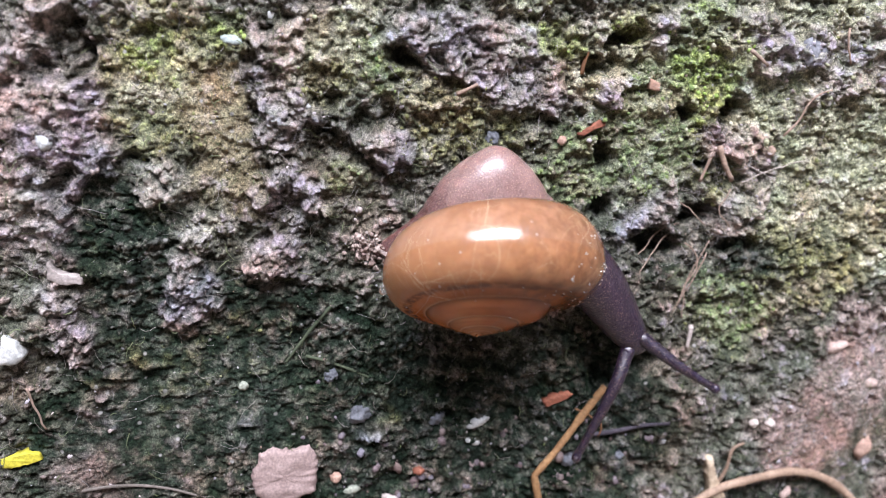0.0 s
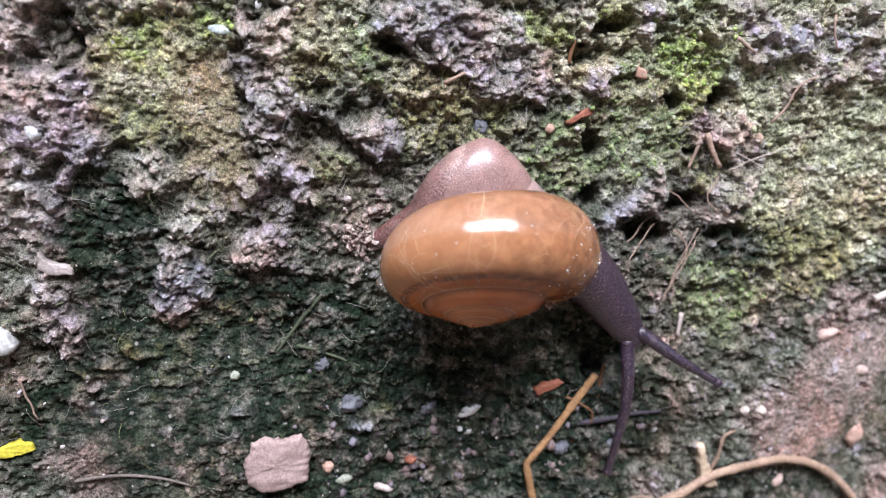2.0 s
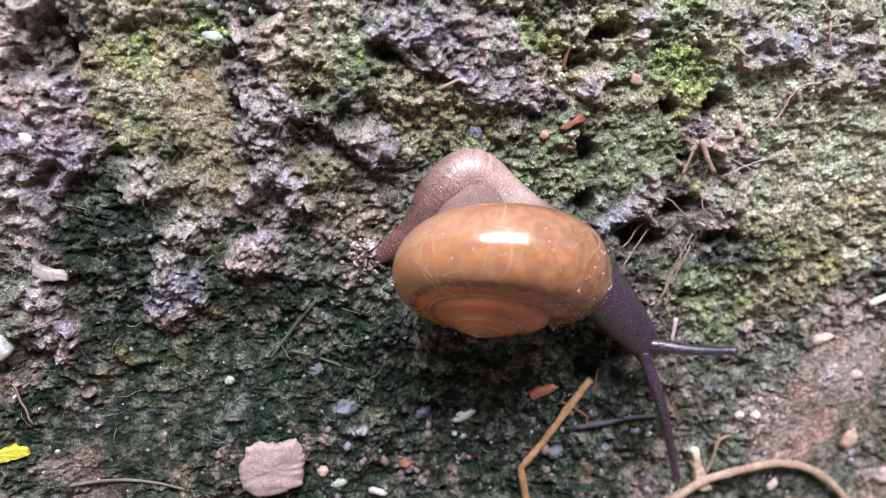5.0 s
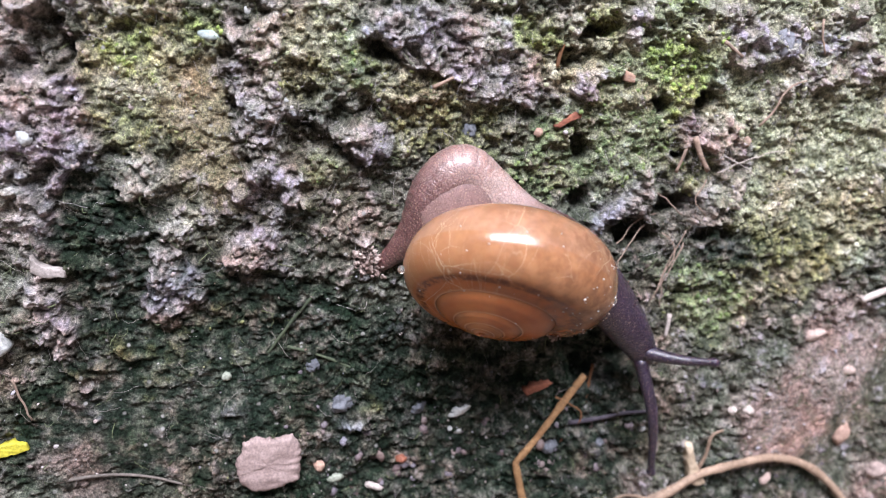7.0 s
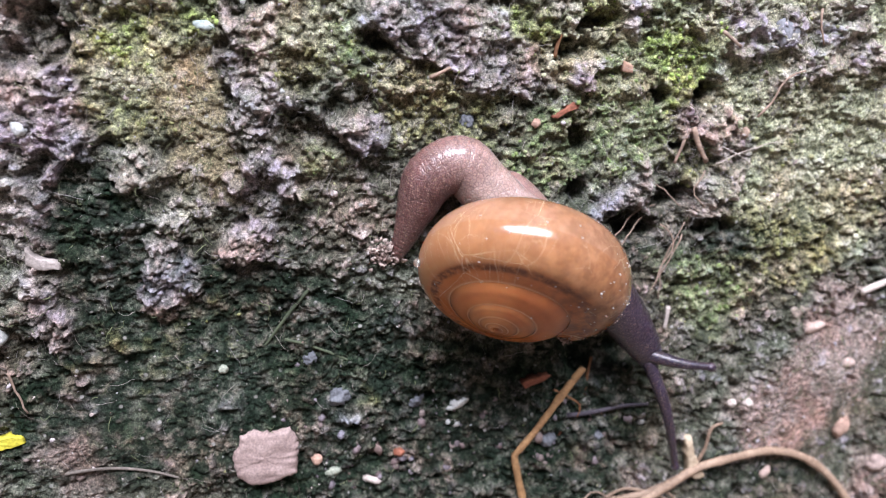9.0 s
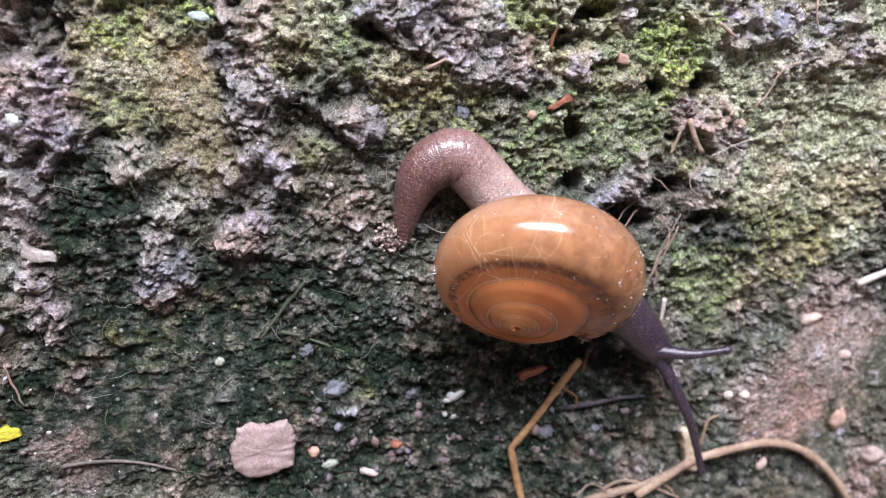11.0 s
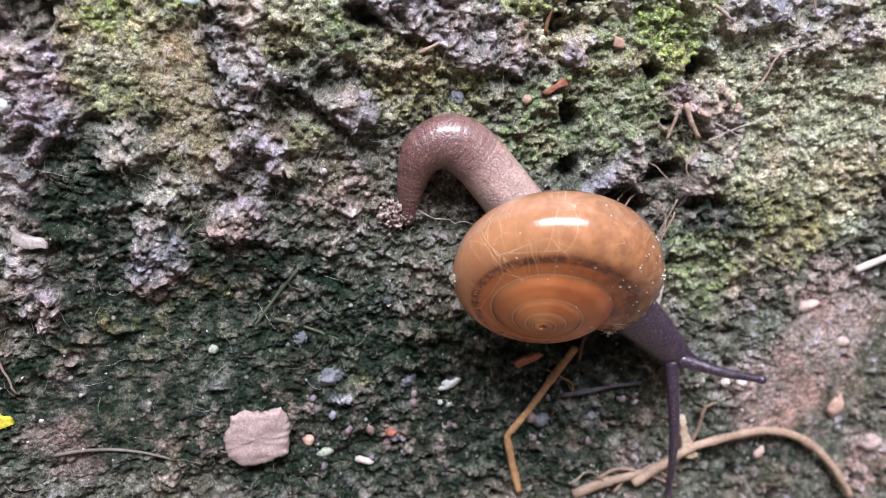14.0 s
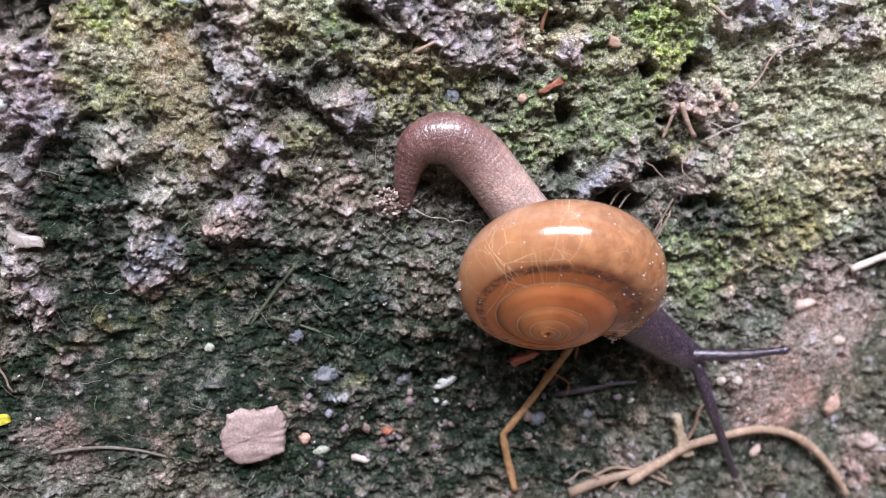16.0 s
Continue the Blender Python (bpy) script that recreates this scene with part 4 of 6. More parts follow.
def stalk(name, tone, r0, r1, lift, label, category, pts):
    """A tapering fibrous stem through places of the wall, lifted off its face by its own thickness."""
    p = np.array(pts, float)
    d = np.r_[0, np.cumsum(np.sqrt((np.diff(p, axis=0) ** 2).sum(1)))]
    n = max(8, int(d[-1] / 0.45))
    ext = np.vstack([2 * p[0] - p[1], p, 2 * p[-1] - p[-2]])
    fine = []
    for k in range(len(p) - 1):
        a, b, c, e = ext[k : k + 4]
        for u in np.linspace(0, 1, 12, endpoint=k == len(p) - 2):
            fine.append(0.5 * (2 * b + (c - a) * u + (2 * a - 5 * b + 4 * c - e) * u * u + (3 * b - a - 3 * c + e) * u**3))
    q = np.array(fine)
    dd = np.r_[0, np.cumsum(np.sqrt((np.diff(q, axis=0) ** 2).sum(1)))]
    at = np.linspace(0, dd[-1], n)
    x, z = np.interp(at, dd, q[:, 0]), np.interp(at, dd, q[:, 1])
    if r0 < 0.12:
        k = np.linspace(0, dd[-1], n)
        x = x + 0.30 * fbm(k, np.full(n, p[0, 0]), 1.6, 2, 5)
        z = z + 0.30 * fbm(k, np.full(n, p[0, 1]), 1.6, 2, 15)
    on, _ = faces(x, z)
    y = on[:, 1]
    y = np.array([y[max(0, i - 5) : i + 6].min() * 0.5 + y[max(0, i - 5) : i + 6].mean() * 0.5 for i in range(n)])
    y = np.convolve(np.pad(y, 3, mode="edge"), np.ones(7) / 7, "valid") - lift * 0.6
    line_pts = [Vector((a, b, c)) for a, b, c in zip(x, y, z)]
    bm = bmesh.new()
    ring, rows = 9, []
    seed = (abs(p[0, 0]) * 7.3 + abs(p[0, 1]) * 3.1) % 50
    for i, c in enumerate(line_pts):
        t = (line_pts[min(i + 1, n - 1)] - line_pts[max(i - 1, 0)]).normalized()
        side = t.cross(Vector((0, -1, 0))).normalized()
        out = side.cross(t)
        r = r0 + (r1 - r0) * i / (n - 1)
        r *= 1 + 0.16 * noise.noise(Vector((i * 0.33, seed, 0))) + (0.18 if i % 11 == 7 else 0)
        rows.append([])
        for k in range(ring):
            a = 2 * math.pi * k / ring
            j = 1 + 0.14 * noise.noise(Vector((i * 0.15, k * 1.9, seed)))
            rows[-1].append(bm.verts.new((c + (side * math.cos(a) + out * 0.8 * math.sin(a)) * r * j) * MM))
    for a, b in zip(rows, rows[1:]):
        for k in range(ring):
            bm.faces.new((a[k], b[k], b[(k + 1) % ring], a[(k + 1) % ring]))
    bm.faces.new(rows[0])
    bm.faces.new(rows[-1][::-1])
    bmesh.ops.recalc_face_normals(bm, faces=bm.faces[:])
    return thing(name, bm, MATS[tone], label, category, category + "s lying on the wall")


def chip(name, tone, thick, lift, label, category, pts):
    """A flat broken piece with a ragged outline and a domed, pitted face, bedded on the wall."""
    p = np.array(pts, float)
    mid = p.mean(0)
    rag = min(0.18, 0.035 * np.ptp(p, axis=0).max())
    outline, fray = [], []
    for k in range(len(p)):
        a, b = p[k], p[(k + 1) % len(p)]
        steps = max(2, int(np.hypot(*(b - a)) / 0.14))
        for u in range(steps):
            c = a + (b - a) * u / steps
            w = (noise.noise_vector(Vector((c[0] * 1.1, 0, c[1] * 1.1))) * 1.4 + noise.noise_vector(Vector((c[0] * 3.1, 4, c[1] * 3.1)))) * rag
            outline.append(c)
            fray.append((w.x, w.z))
    o, fray = np.array(outline), np.array(fray)
    ring_at = (1.0, 0.97, 0.90, 0.80, 0.69, 0.57, 0.45, 0.33, 0.21, 0.1)
    depth = (0.0, 0.6, 0.85, 0.93, 0.97, 1.0, 1.0, 1.0, 1.02, 1.02)
    base = float(np.sort(faces(o[:, 0], o[:, 1])[0][:, 1])[int(len(o) * 0.35)]) - lift * 0.3
    bm = bmesh.new()
    rows = []
    back = [bm.verts.new(Vector((c[0], base + 0.7, c[1])) * MM) for c in mid + (o - mid) * 0.95 + fray * 0.9]
    rows.append(back)
    for s, g in zip(ring_at, depth):
        row = []
        for c in mid + (o - mid) * s + fray * s**5:
            h = thick * g + (0.10 * rag / 0.18 * noise.fractal(Vector((c[0] * 0.7, 3.3, c[1] * 2.2)), 0.7, 2.0, 4) if s < 1 else 0.0)
            row.append(bm.verts.new(Vector((c[0], base - h, c[1])) * MM))
        rows.append(row)
    top = bm.verts.new(Vector((mid[0], base - thick, mid[1])) * MM)
    n = len(o)
    for a, b in zip(rows, rows[1:]):
        for k in range(n):
            bm.faces.new((a[k], a[(k + 1) % n], b[(k + 1) % n], b[k]))
    for k in range(n):
        bm.faces.new((rows[-1][k], rows[-1][(k + 1) % n], top))
    bm.faces.new(back[::-1])
    bmesh.ops.recalc_face_normals(bm, faces=bm.faces[:])
    return thing(name, bm, MATS[tone], label, category, category + "s lying on the wall")


GRAINS = [0]


def grain(name, tone, size, angle, label, category, pts):
    """A rounded, uneven grain sitting in the wall's face."""
    GRAINS[0] += 1
    bm = pebble_mesh(*size, GRAINS[0], 0.4 if tone == "BLUISH" else 0.32, 4 if tone == "BLUISH" else 3, 1.7 if tone == "BLUISH" else 1.5)
    ob = thing(name, bm, MATS[tone], label, category, category + "s lying on the wall")
    ob.matrix_world = Matrix.Translation(face(*pts[0]) + Vector((0, (0.25 if tone in ("BLUISH", "SOIL_LUMP", "AQUA", "LICHEN") or "crumb" in label else -0.25) * size[1] * MM, 0))) @ pose(0, 0, 0, 0, -angle, 0)
    return ob


stalk("straw","STRAW",0.34,0.30,0.5,"bent golden straw stalk lying against the mossy wall","straw", [(14.18, -11.59), (12.38, -13.94), (10.34, -16.68), (8.73, -18.77), (8.46, -19.25), (8.61, -19.92), (9.18, -22.10), (10.02, -25.05)])
stalk("straw","STRAW_DARK",0.14,0.10,0.4,"thin brown straw splinter beside the golden straw","straw", [(15.13, -11.00), (14.89, -12.58), (14.77, -14.44)])
stalk("twig","DARK_TWIG",0.22,0.14,0.3,"thin dark violet twig lying on the wall","twig", [(13.07, -15.97), (15.63, -15.74), (18.18, -15.22), (20.29, -15.12)])
stalk("rootlet","ROOT",0.42,0.36,0.9,"pale tan arched rootlet curving over the wall","rootlet", [(20.41, -24.76), (24.01, -22.55), (26.62, -21.21), (30.50, -20.54), (34.64, -20.88), (37.87, -22.20), (40.49, -24.56), (43.50, -28.31)])
stalk("rootlet","ROOT",0.50,0.30,0.5,"frayed tan rootlet at the foot of the patch","rootlet", [(15.07, -25.79), (18.19, -24.58), (21.39, -23.77), (24.55, -22.42)])
stalk("rootlet","ROOT",0.16,0.10,0.4,"thin tan rootlet strand by the arched root","rootlet", [(17.10, -24.48), (19.14, -23.35), (22.00, -24.18), (25.03, -25.76)])
stalk("rootlet","ROOT",0.14,0.10,0.4,"thin tan rootlet strand by the arched root","rootlet", [(18.89, -25.83), (20.32, -24.04), (22.80, -23.88), (24.37, -25.09)])
stalk("rootlet","ROOT",0.20,0.12,0.5,"thin reddish rootlet rising from the arched rootlet","rootlet", [(25.84, -21.63), (26.42, -19.91), (26.67, -17.90), (27.71, -17.39)])
chip("seed_husk","HUSK",0.5,0.9,"pale cream split seed husk","husk", [(24.17, -18.60), (24.66, -18.52), (25.83, -21.15), (26.58, -22.75), (25.89, -23.11), (25.01, -22.45)])
chip("plaster_chip","PINK_CHIP",0.5,0.25,"flat pale pink chip of plaster pressed on the wall","chip", [(-13.91, -15.76), (-12.16, -15.62), (-9.95, -15.75), (-9.43, -17.22), (-9.64, -19.46), (-11.28, -20.23), (-12.99, -20.47), (-14.35, -19.79), (-14.64, -18.05)])
chip("plaster_chip","PALE_CHIP",0.4,0.3,"pale mauve oblong chip of dry crust","chip", [(-27.84, -0.55), (-27.06, -1.18), (-25.61, -1.50), (-25.55, -2.09), (-26.97, -2.15), (-27.85, -1.72)])
chip("petal","YELLOW",0.12,0.7,"bright yellow fallen petal on the wall","petal", [(-32.20, -15.47), (-30.60, -15.00), (-29.67, -15.01), (-29.31, -15.66), (-30.33, -16.02), (-32.30, -16.27)])
chip("plaster_chip","WHITE_CHIP",0.8,0.7,"bluish white lump of chalky plaster","chip", [(-31.05, -5.77), (-30.19, -6.23), (-29.67, -7.25), (-30.26, -7.85), (-31.50, -7.94)])
chip("bark_chip","RED_BARK",0.16,0.4,"rust-red splinter of bark","chip", [(9.45, 9.24), (10.21, 9.76), (11.05, 10.38), (11.60, 10.35), (11.55, 9.96), (10.68, 9.60), (9.82, 9.16)])
chip("bark_chip","RED_BARK",0.3,0.5,"reddish brown oblong bark flake","chip", [(8.67, -12.60), (9.33, -12.21), (10.94, -11.87), (11.31, -12.09), (10.51, -12.63), (9.06, -13.14)])
chip("bark_chip","TAN_CHIP",0.25,0.4,"small tan chip of dry leaf","chip", [(14.65, 13.58), (15.47, 13.19), (15.44, 12.65), (14.61, 12.75)])
stalk("straw","STRAW_DARK",0.16,0.14,0.4,"short rust-brown straw splinter","straw", [(9.93, 15.19), (9.70, 14.38), (9.60, 13.56)])
stalk("straw","TAN",0.15,0.12,0.4,"short tan straw splinter on the crust","straw", [(0.02, 11.87), (0.75, 12.21), (1.49, 12.60)])
stalk("straw","TAN",0.16,0.10,0.5,"short pale straw bit on the moss","straw", [(21.96, 15.94), (22.81, 15.39), (23.56, 14.91)])
stalk("twig","TAN",0.22,0.18,0.7,"pale brown twig leaning in a hollow","twig", [(20.72, 8.78), (21.35, 7.45), (22.34, 6.11)])
stalk("twig","TAN",0.14,0.12,0.7,"thin brown twig leaning in a hollow","twig", [(20.40, 8.33), (20.13, 7.12), (19.82, 5.89)])
stalk("twig","PALE",0.20,0.14,0.6,"pale dry stem bit beside the snail","twig", [(21.21, -6.30), (21.21, -7.07), (21.08, -8.36)])
stalk("straw","PALE",0.34,0.30,0.6,"pale cream straw end","straw", [(39.23, -5.33), (40.79, -4.68), (43.18, -3.82)])
stalk("rootlet","TAN",0.06,0.04,0.6,"fine tan rootlet thread on the moss","rootlet", [(19.48, 0.87), (20.67, -0.57), (19.74, -3.01), (18.99, -4.98)])
stalk("rootlet","TAN",0.055,0.04,0.6,"fine tan rootlet thread on the moss","rootlet", [(21.44, 1.10), (20.49, -1.06), (20.00, -3.01), (19.97, -5.51)])
stalk("rootlet","TAN",0.055,0.04,0.9,"fine tan rootlet thread on the moss","rootlet", [(15.53, -1.01), (16.58, 0.41), (17.42, 1.59), (19.04, 2.29)])
stalk("rootlet","TAN",0.10,0.06,0.6,"fine brown rootlet thread on the moss","rootlet", [(26.31, 9.70), (27.06, 11.05), (27.56, 12.39), (29.13, 13.31)])
stalk("rootlet","TAN",0.10,0.06,0.5,"fine brown rootlet thread on the moss","rootlet", [(30.16, 18.05), (30.22, 16.58), (30.73, 15.32)])
stalk("stem","GREEN_STEM",0.15,0.10,-0.1,"thin dull green moss stem","stem", [(-8.01, -3.45), (-9.29, -5.03), (-10.59, -6.84), (-12.35, -9.37)])
stalk("stem","GREEN_STEM",0.13,0.09,-0.1,"thin dull green moss stem","stem", [(-10.40, -8.03), (-8.68, -8.56), (-6.72, -9.36), (-5.16, -10.15)])
stalk("stem","GREY_STEM",0.16,0.08,0.0,"thin grey dry grass blade","stem", [(-27.82, -18.70), (-24.54, -18.45), (-20.83, -19.03), (-17.90, -19.98)])
stalk("stem","TAN",0.10,0.07,0.4,"thin brown grass thread","stem", [(-30.02, -9.79), (-29.36, -11.41), (-28.84, -13.07)])
stalk("slime_thread","PALE",0.035,0.03,0.5,"thin crinkled white slime thread near the tail","thread", [(0.36, 0.42), (1.13, -0.13), (1.94, -0.36), (2.65, -0.23), (3.31, -0.69), (4.01, -0.43), (4.66, -0.62), (5.37, -0.35), (6.25, -1.19)])
stalk("rootlet","TAN",0.06,0.04,1.0,"fine tan rootlet thread in a hollow","rootlet", [(18.18, 1.35), (16.98, -0.06), (15.88, -1.97)])
stalk("rootlet","TAN",0.06,0.04,0.9,"fine tan rootlet thread in a hollow","rootlet", [(21.22, 0.14), (20.39, -1.79), (19.40, -4.24)])
stalk("rootlet","TAN",0.05,0.04,1.2,"fine tan rootlet thread in a hollow","rootlet", [(18.26, 4.51), (19.86, 3.46), (21.55, 2.05)])
stalk("rootlet","TAN",0.05,0.04,1.2,"fine tan rootlet thread in a hollow","rootlet", [(22.12, 5.55), (21.51, 3.70), (22.81, 2.38)])
stalk("rootlet","PALE",0.05,0.03,0.8,"fine pale rootlet thread on dry crust","rootlet", [(23.19, 6.02), (24.82, 6.73), (26.72, 7.35), (28.18, 7.70)])
stalk("rootlet","PALE",0.05,0.03,0.8,"fine pale rootlet thread on dry crust","rootlet", [(23.34, 7.30), (25.40, 6.28), (26.63, 5.60)])
stalk("rootlet","TAN",0.07,0.05,0.8,"fine brown rootlet thread at the base","rootlet", [(14.38, -24.26), (15.90, -23.33), (17.30, -23.91), (18.30, -25.48)])
stalk("rootlet","STRAW_DARK",0.10,0.07,0.5,"thin brown rootlet crossing the straw","rootlet", [(11.58, -13.47), (12.90, -14.07), (14.00, -14.94), (14.00, -16.03)])
grain("flake","WHITE_CHIP",(0.95,0.30,0.42),25,"small bright white flake on dark algae","flake", [(3.54, -14.47)])
grain("pebble","WHITE_CHIP",(0.36,0.33,0.36),0,"tiny round white pebble on the algae","pebble", [(20.17, -17.11)])
grain("pebble","WHITE_CHIP",(0.34,0.3,0.34),0,"tiny round white pebble on the algae","pebble", [(3.54, -16.53)])
grain("pebble","WHITE_CHIP",(0.24,0.2,0.24),0,"tiny round white pebble on the algae","pebble", [(2.86, -16.33)])
grain("pebble","GREENISH",(0.7,0.4,0.4),12,"pale greenish pebble on dark algae","pebble", [(-6.71, -20.21)])
grain("pebble","PINKISH",(0.45,0.4,0.45),0,"tiny pink pebble on dark algae","pebble", [(-7.99, -18.89)])
grain("pebble","RED_BARK",(0.45,0.4,0.38),0,"tiny brick-red pebble on the wall","pebble", [(-1.28, -18.46)])
grain("pebble","RED_BARK",(0.30,0.3,0.30),0,"tiny brick-red pebble on the wall","pebble", [(12.62, -17.70)])
grain("pebble","PALE",(0.45,0.4,0.4),0,"small white pebble on pinkish soil","pebble", [(29.73, -15.40)])
grain("pebble","PALE",(0.42,0.38,0.38),0,"small pale pebble on pinkish soil","pebble", [(28.21, -15.32)])
grain("pebble","PINKISH",(0.65,0.6,1.15),-20,"oval peach-coloured pebble on pinkish soil","pebble", [(40.37, -18.92)])
grain("pebble","BLUISH",(0.50,0.4,0.55),0,"small bluish pebble on dark algae","pebble", [(-8.52, -9.67)])
grain("pebble","GREENISH",(0.42,0.38,0.38),0,"small pale grey pebble","pebble", [(-15.05, -10.59)])
grain("pebble","WHITE_CHIP",(0.28,0.26,0.30),0,"tiny white pebble in the crust","pebble", [(-10.36, 10.73)])
grain("pebble","WHITE_CHIP",(0.55,0.5,0.5),20,"white chalk crumb on the crust","pebble", [(-12.71, 16.46)])
grain("pebble","WHITE_CHIP",(0.45,0.4,0.5),20,"white chalk crumb on the crust","pebble", [(-27.19, 7.94)])
grain("pebble","PINKISH",(0.35,0.3,0.35),0,"tiny tan pebble among moss granules","pebble", [(8.33, 8.79)])
grain("seed","TAN",(0.30,0.3,0.45),0,"small brown seed on dry crust","seed", [(25.41, 8.56)])
grain("pebble","LICHEN",(1.15,0.3,0.95),0,"bluish white lichen lump","pebble", [(27.48, 16.25)])
grain("pebble","AQUA",(0.75,0.3,0.4),0,"pale aqua lichen lump on the moss","pebble", [(-15.24, 14.74)])
grain("pebble","BLUISH",(0.5,0.3,0.55),0,"bluish fluff of mould","pebble", [(3.17, 8.68)])
grain("pebble","BLUISH",(0.8,0.5,0.7),0,"bluish grey pebble on dark algae","pebble", [(-6.27, -13.08)])
grain("pebble","BLUISH",(0.7,0.5,0.6),0,"bluish grey pebble on dark algae","pebble", [(-0.04, -14.02)])
grain("pebble","BLUISH",(0.8,0.5,0.7),0,"bluish grey pebble on dark algae","pebble", [(11.47, -18.07)])
grain("pebble","BLUISH",(0.8,0.5,0.6),0,"bluish grey pebble on dark algae","pebble", [(15.91, -18.35)])
grain("pebble","SOIL_LUMP",(0.40,0.3,0.7),-30,"pale pebble beside the rootlet","pebble", [(33.64, -23.41)])
grain("pebble","SOIL_LUMP",(0.9,0.5,0.6),0,"pale pink lump of soil","pebble", [(39.93, -12.33)])
grain("pebble","SOIL_LUMP",(1.2,0.5,0.6),10,"pale pink lump of soil","pebble", [(35.72, -8.84)])
grain("pebble","SOIL_LUMP",(1.1,0.6,0.8),0,"ochre lump of soil","pebble", [(44.73, -22.69)])
grain("pebble","PALE",(0.9,0.45,0.35),-10,"pale stone bit on dark algae","pebble", [(-3.41, -21.11)])


# ---- what nobody could count: moss granules, crumbs, grit, blades and fine fibres ----
def raw_mesh(name, verts, polys, mat, label, category, broken=False):
    me = bpy.data.meshes.new(name)
    k = polys.shape[1]
    me.vertices.add(len(verts))
    me.vertices.foreach_set("co", (verts * MM).astype(np.float32).reshape(-1))
    me.loops.add(polys.size)
    me.loops.foreach_set("vertex_index", polys.reshape(-1).astype(np.int32))
    me.polygons.add(len(polys))
    me.polygons.foreach_set("loop_start", np.arange(0, polys.size, k, dtype=np.int32))
    me.update(calc_edges=True)
    me.materials.append(mat)
    if not broken:
        me.shade_smooth()
    return tagged(new(name, me), label, category, kind="stuff")


def places(count, seed, weight, spots=None):
    """Random places on the visible stretch of the wall, kept by a weight of the coats."""
    g = np.random.default_rng(seed)
    x, z = g.uniform(-40, 54, count), g.uniform(-34, 25, count)
    p, coat = faces(x, z)
    chance = weight(coat) * (np.clip(blobs(x, z, spots), 0, 1) if spots else 1.0)
    keep = g.uniform(0, 1, count) < chance
    return p[keep], g


def scatter(name, count, seed, weight, lo, hi, level, jitter, sink, mat, label, category, spots=None, broken=False):
    p, g = places(count, seed, weight, spots)
    bm = bmesh.new()
    bmesh.ops.create_icosphere(bm, subdivisions=level, radius=1.0)
    bv = np.array([v.co[:] for v in bm.verts])
    bf = np.array([[v.index for v in f.verts] for f in bm.faces])
    bm.free()
    n = len(p)
    size = lo * (hi / lo) ** (g.uniform(0, 1, n) ** 1.7)
    q = g.normal(size=(n, 4))
    q /= np.linalg.norm(q, axis=1, keepdims=True)
    w, a, b, c = q.T
    rot = np.stack([1 - 2 * (b * b + c * c), 2 * (a * b - c * w), 2 * (a * c + b * w), 2 * (a * b + c * w), 1 - 2 * (a * a + c * c), 2 * (b * c - a * w),
                    2 * (a * c - b * w), 2 * (b * c + a * w), 1 - 2 * (a * a + b * b)], 1).reshape(n, 3, 3)
    shape = bv[None] * (1 + g.normal(0, jitter, (n, len(bv), 1))) * g.uniform(0.30 if broken else 0.55, 1.25, (n, 1, 3))
    v = np.einsum("nij,nkj->nki", rot, shape) * size[:, None, None] + p[:, None] + np.array([0, sink, 0]) * size[:, None, None]
    f = bf[None] + (np.arange(n) * len(bv))[:, None, None]
    return raw_mesh(name, v.reshape(-1, 3), f.reshape(-1, 3), mat, label, category, broken)


def fibres(name, count, seed, weight, length, radius, curl, lift, mat, label, category, spots=None):
    p, g = places(count, seed, weight, spots)
    n, steps = len(p), 8
    out_v, out_f = [], []
    way = g.uniform(0, 2 * math.pi, n)
    turn = g.normal(0, curl, (n, steps)).cumsum(1) + g.normal(0, curl, (n, 1))
    size = length * g.uniform(0.25, 1.0, n) ** 1.4 / steps
    xz = np.stack([np.cos(way[:, None] + turn), np.sin(way[:, None] + turn)], -1) * size[:, None, None]
    path = np.concatenate([np.zeros((n, 1, 2)), xz.cumsum(1)], 1)
    x, z = p[:, None, 0] + path[..., 0], p[:, None, 2] + path[..., 1]
    arch = np.sin(np.linspace(0, math.pi, steps + 1))[None] * g.uniform(0.1, 1.0, (n, 1)) * lift
    on, _ = faces(x.reshape(-1), z.reshape(-1))
    y = 0.55 * on[:, 1].reshape(n, -1) + 0.45 * p[:, 1:2] - 0.05 - arch
    c = np.stack([x, y, z], -1)
    t = np.gradient(c, axis=1)
    t /= np.linalg.norm(t, axis=2, keepdims=True) + 1e-9
    side = np.cross(t, [0.0, -1.0, 0.1])
    side /= np.linalg.norm(side, axis=2, keepdims=True) + 1e-9
    up = np.cross(side, t)
    r = (radius * g.uniform(0.5, 1.3, n))[:, None, None] * np.linspace(1.0, 0.5, steps + 1)[None, :, None]
    ring = np.stack([c + r * (math.cos(a) * side + math.sin(a) * up) for a in (0.0, 2.094, 4.189)], 2)
    idx = np.arange(n * (steps + 1) * 3).reshape(n, steps + 1, 3)
    quads = [np.stack([idx[:, :-1, k], idx[:, 1:, k], idx[:, 1:, (k + 1) % 3], idx[:, :-1, (k + 1) % 3]], -1).reshape(-1, 4) for k in range(3)]
    return raw_mesh(name, ring.reshape(-1, 3), np.concatenate(quads), mat, label, category)


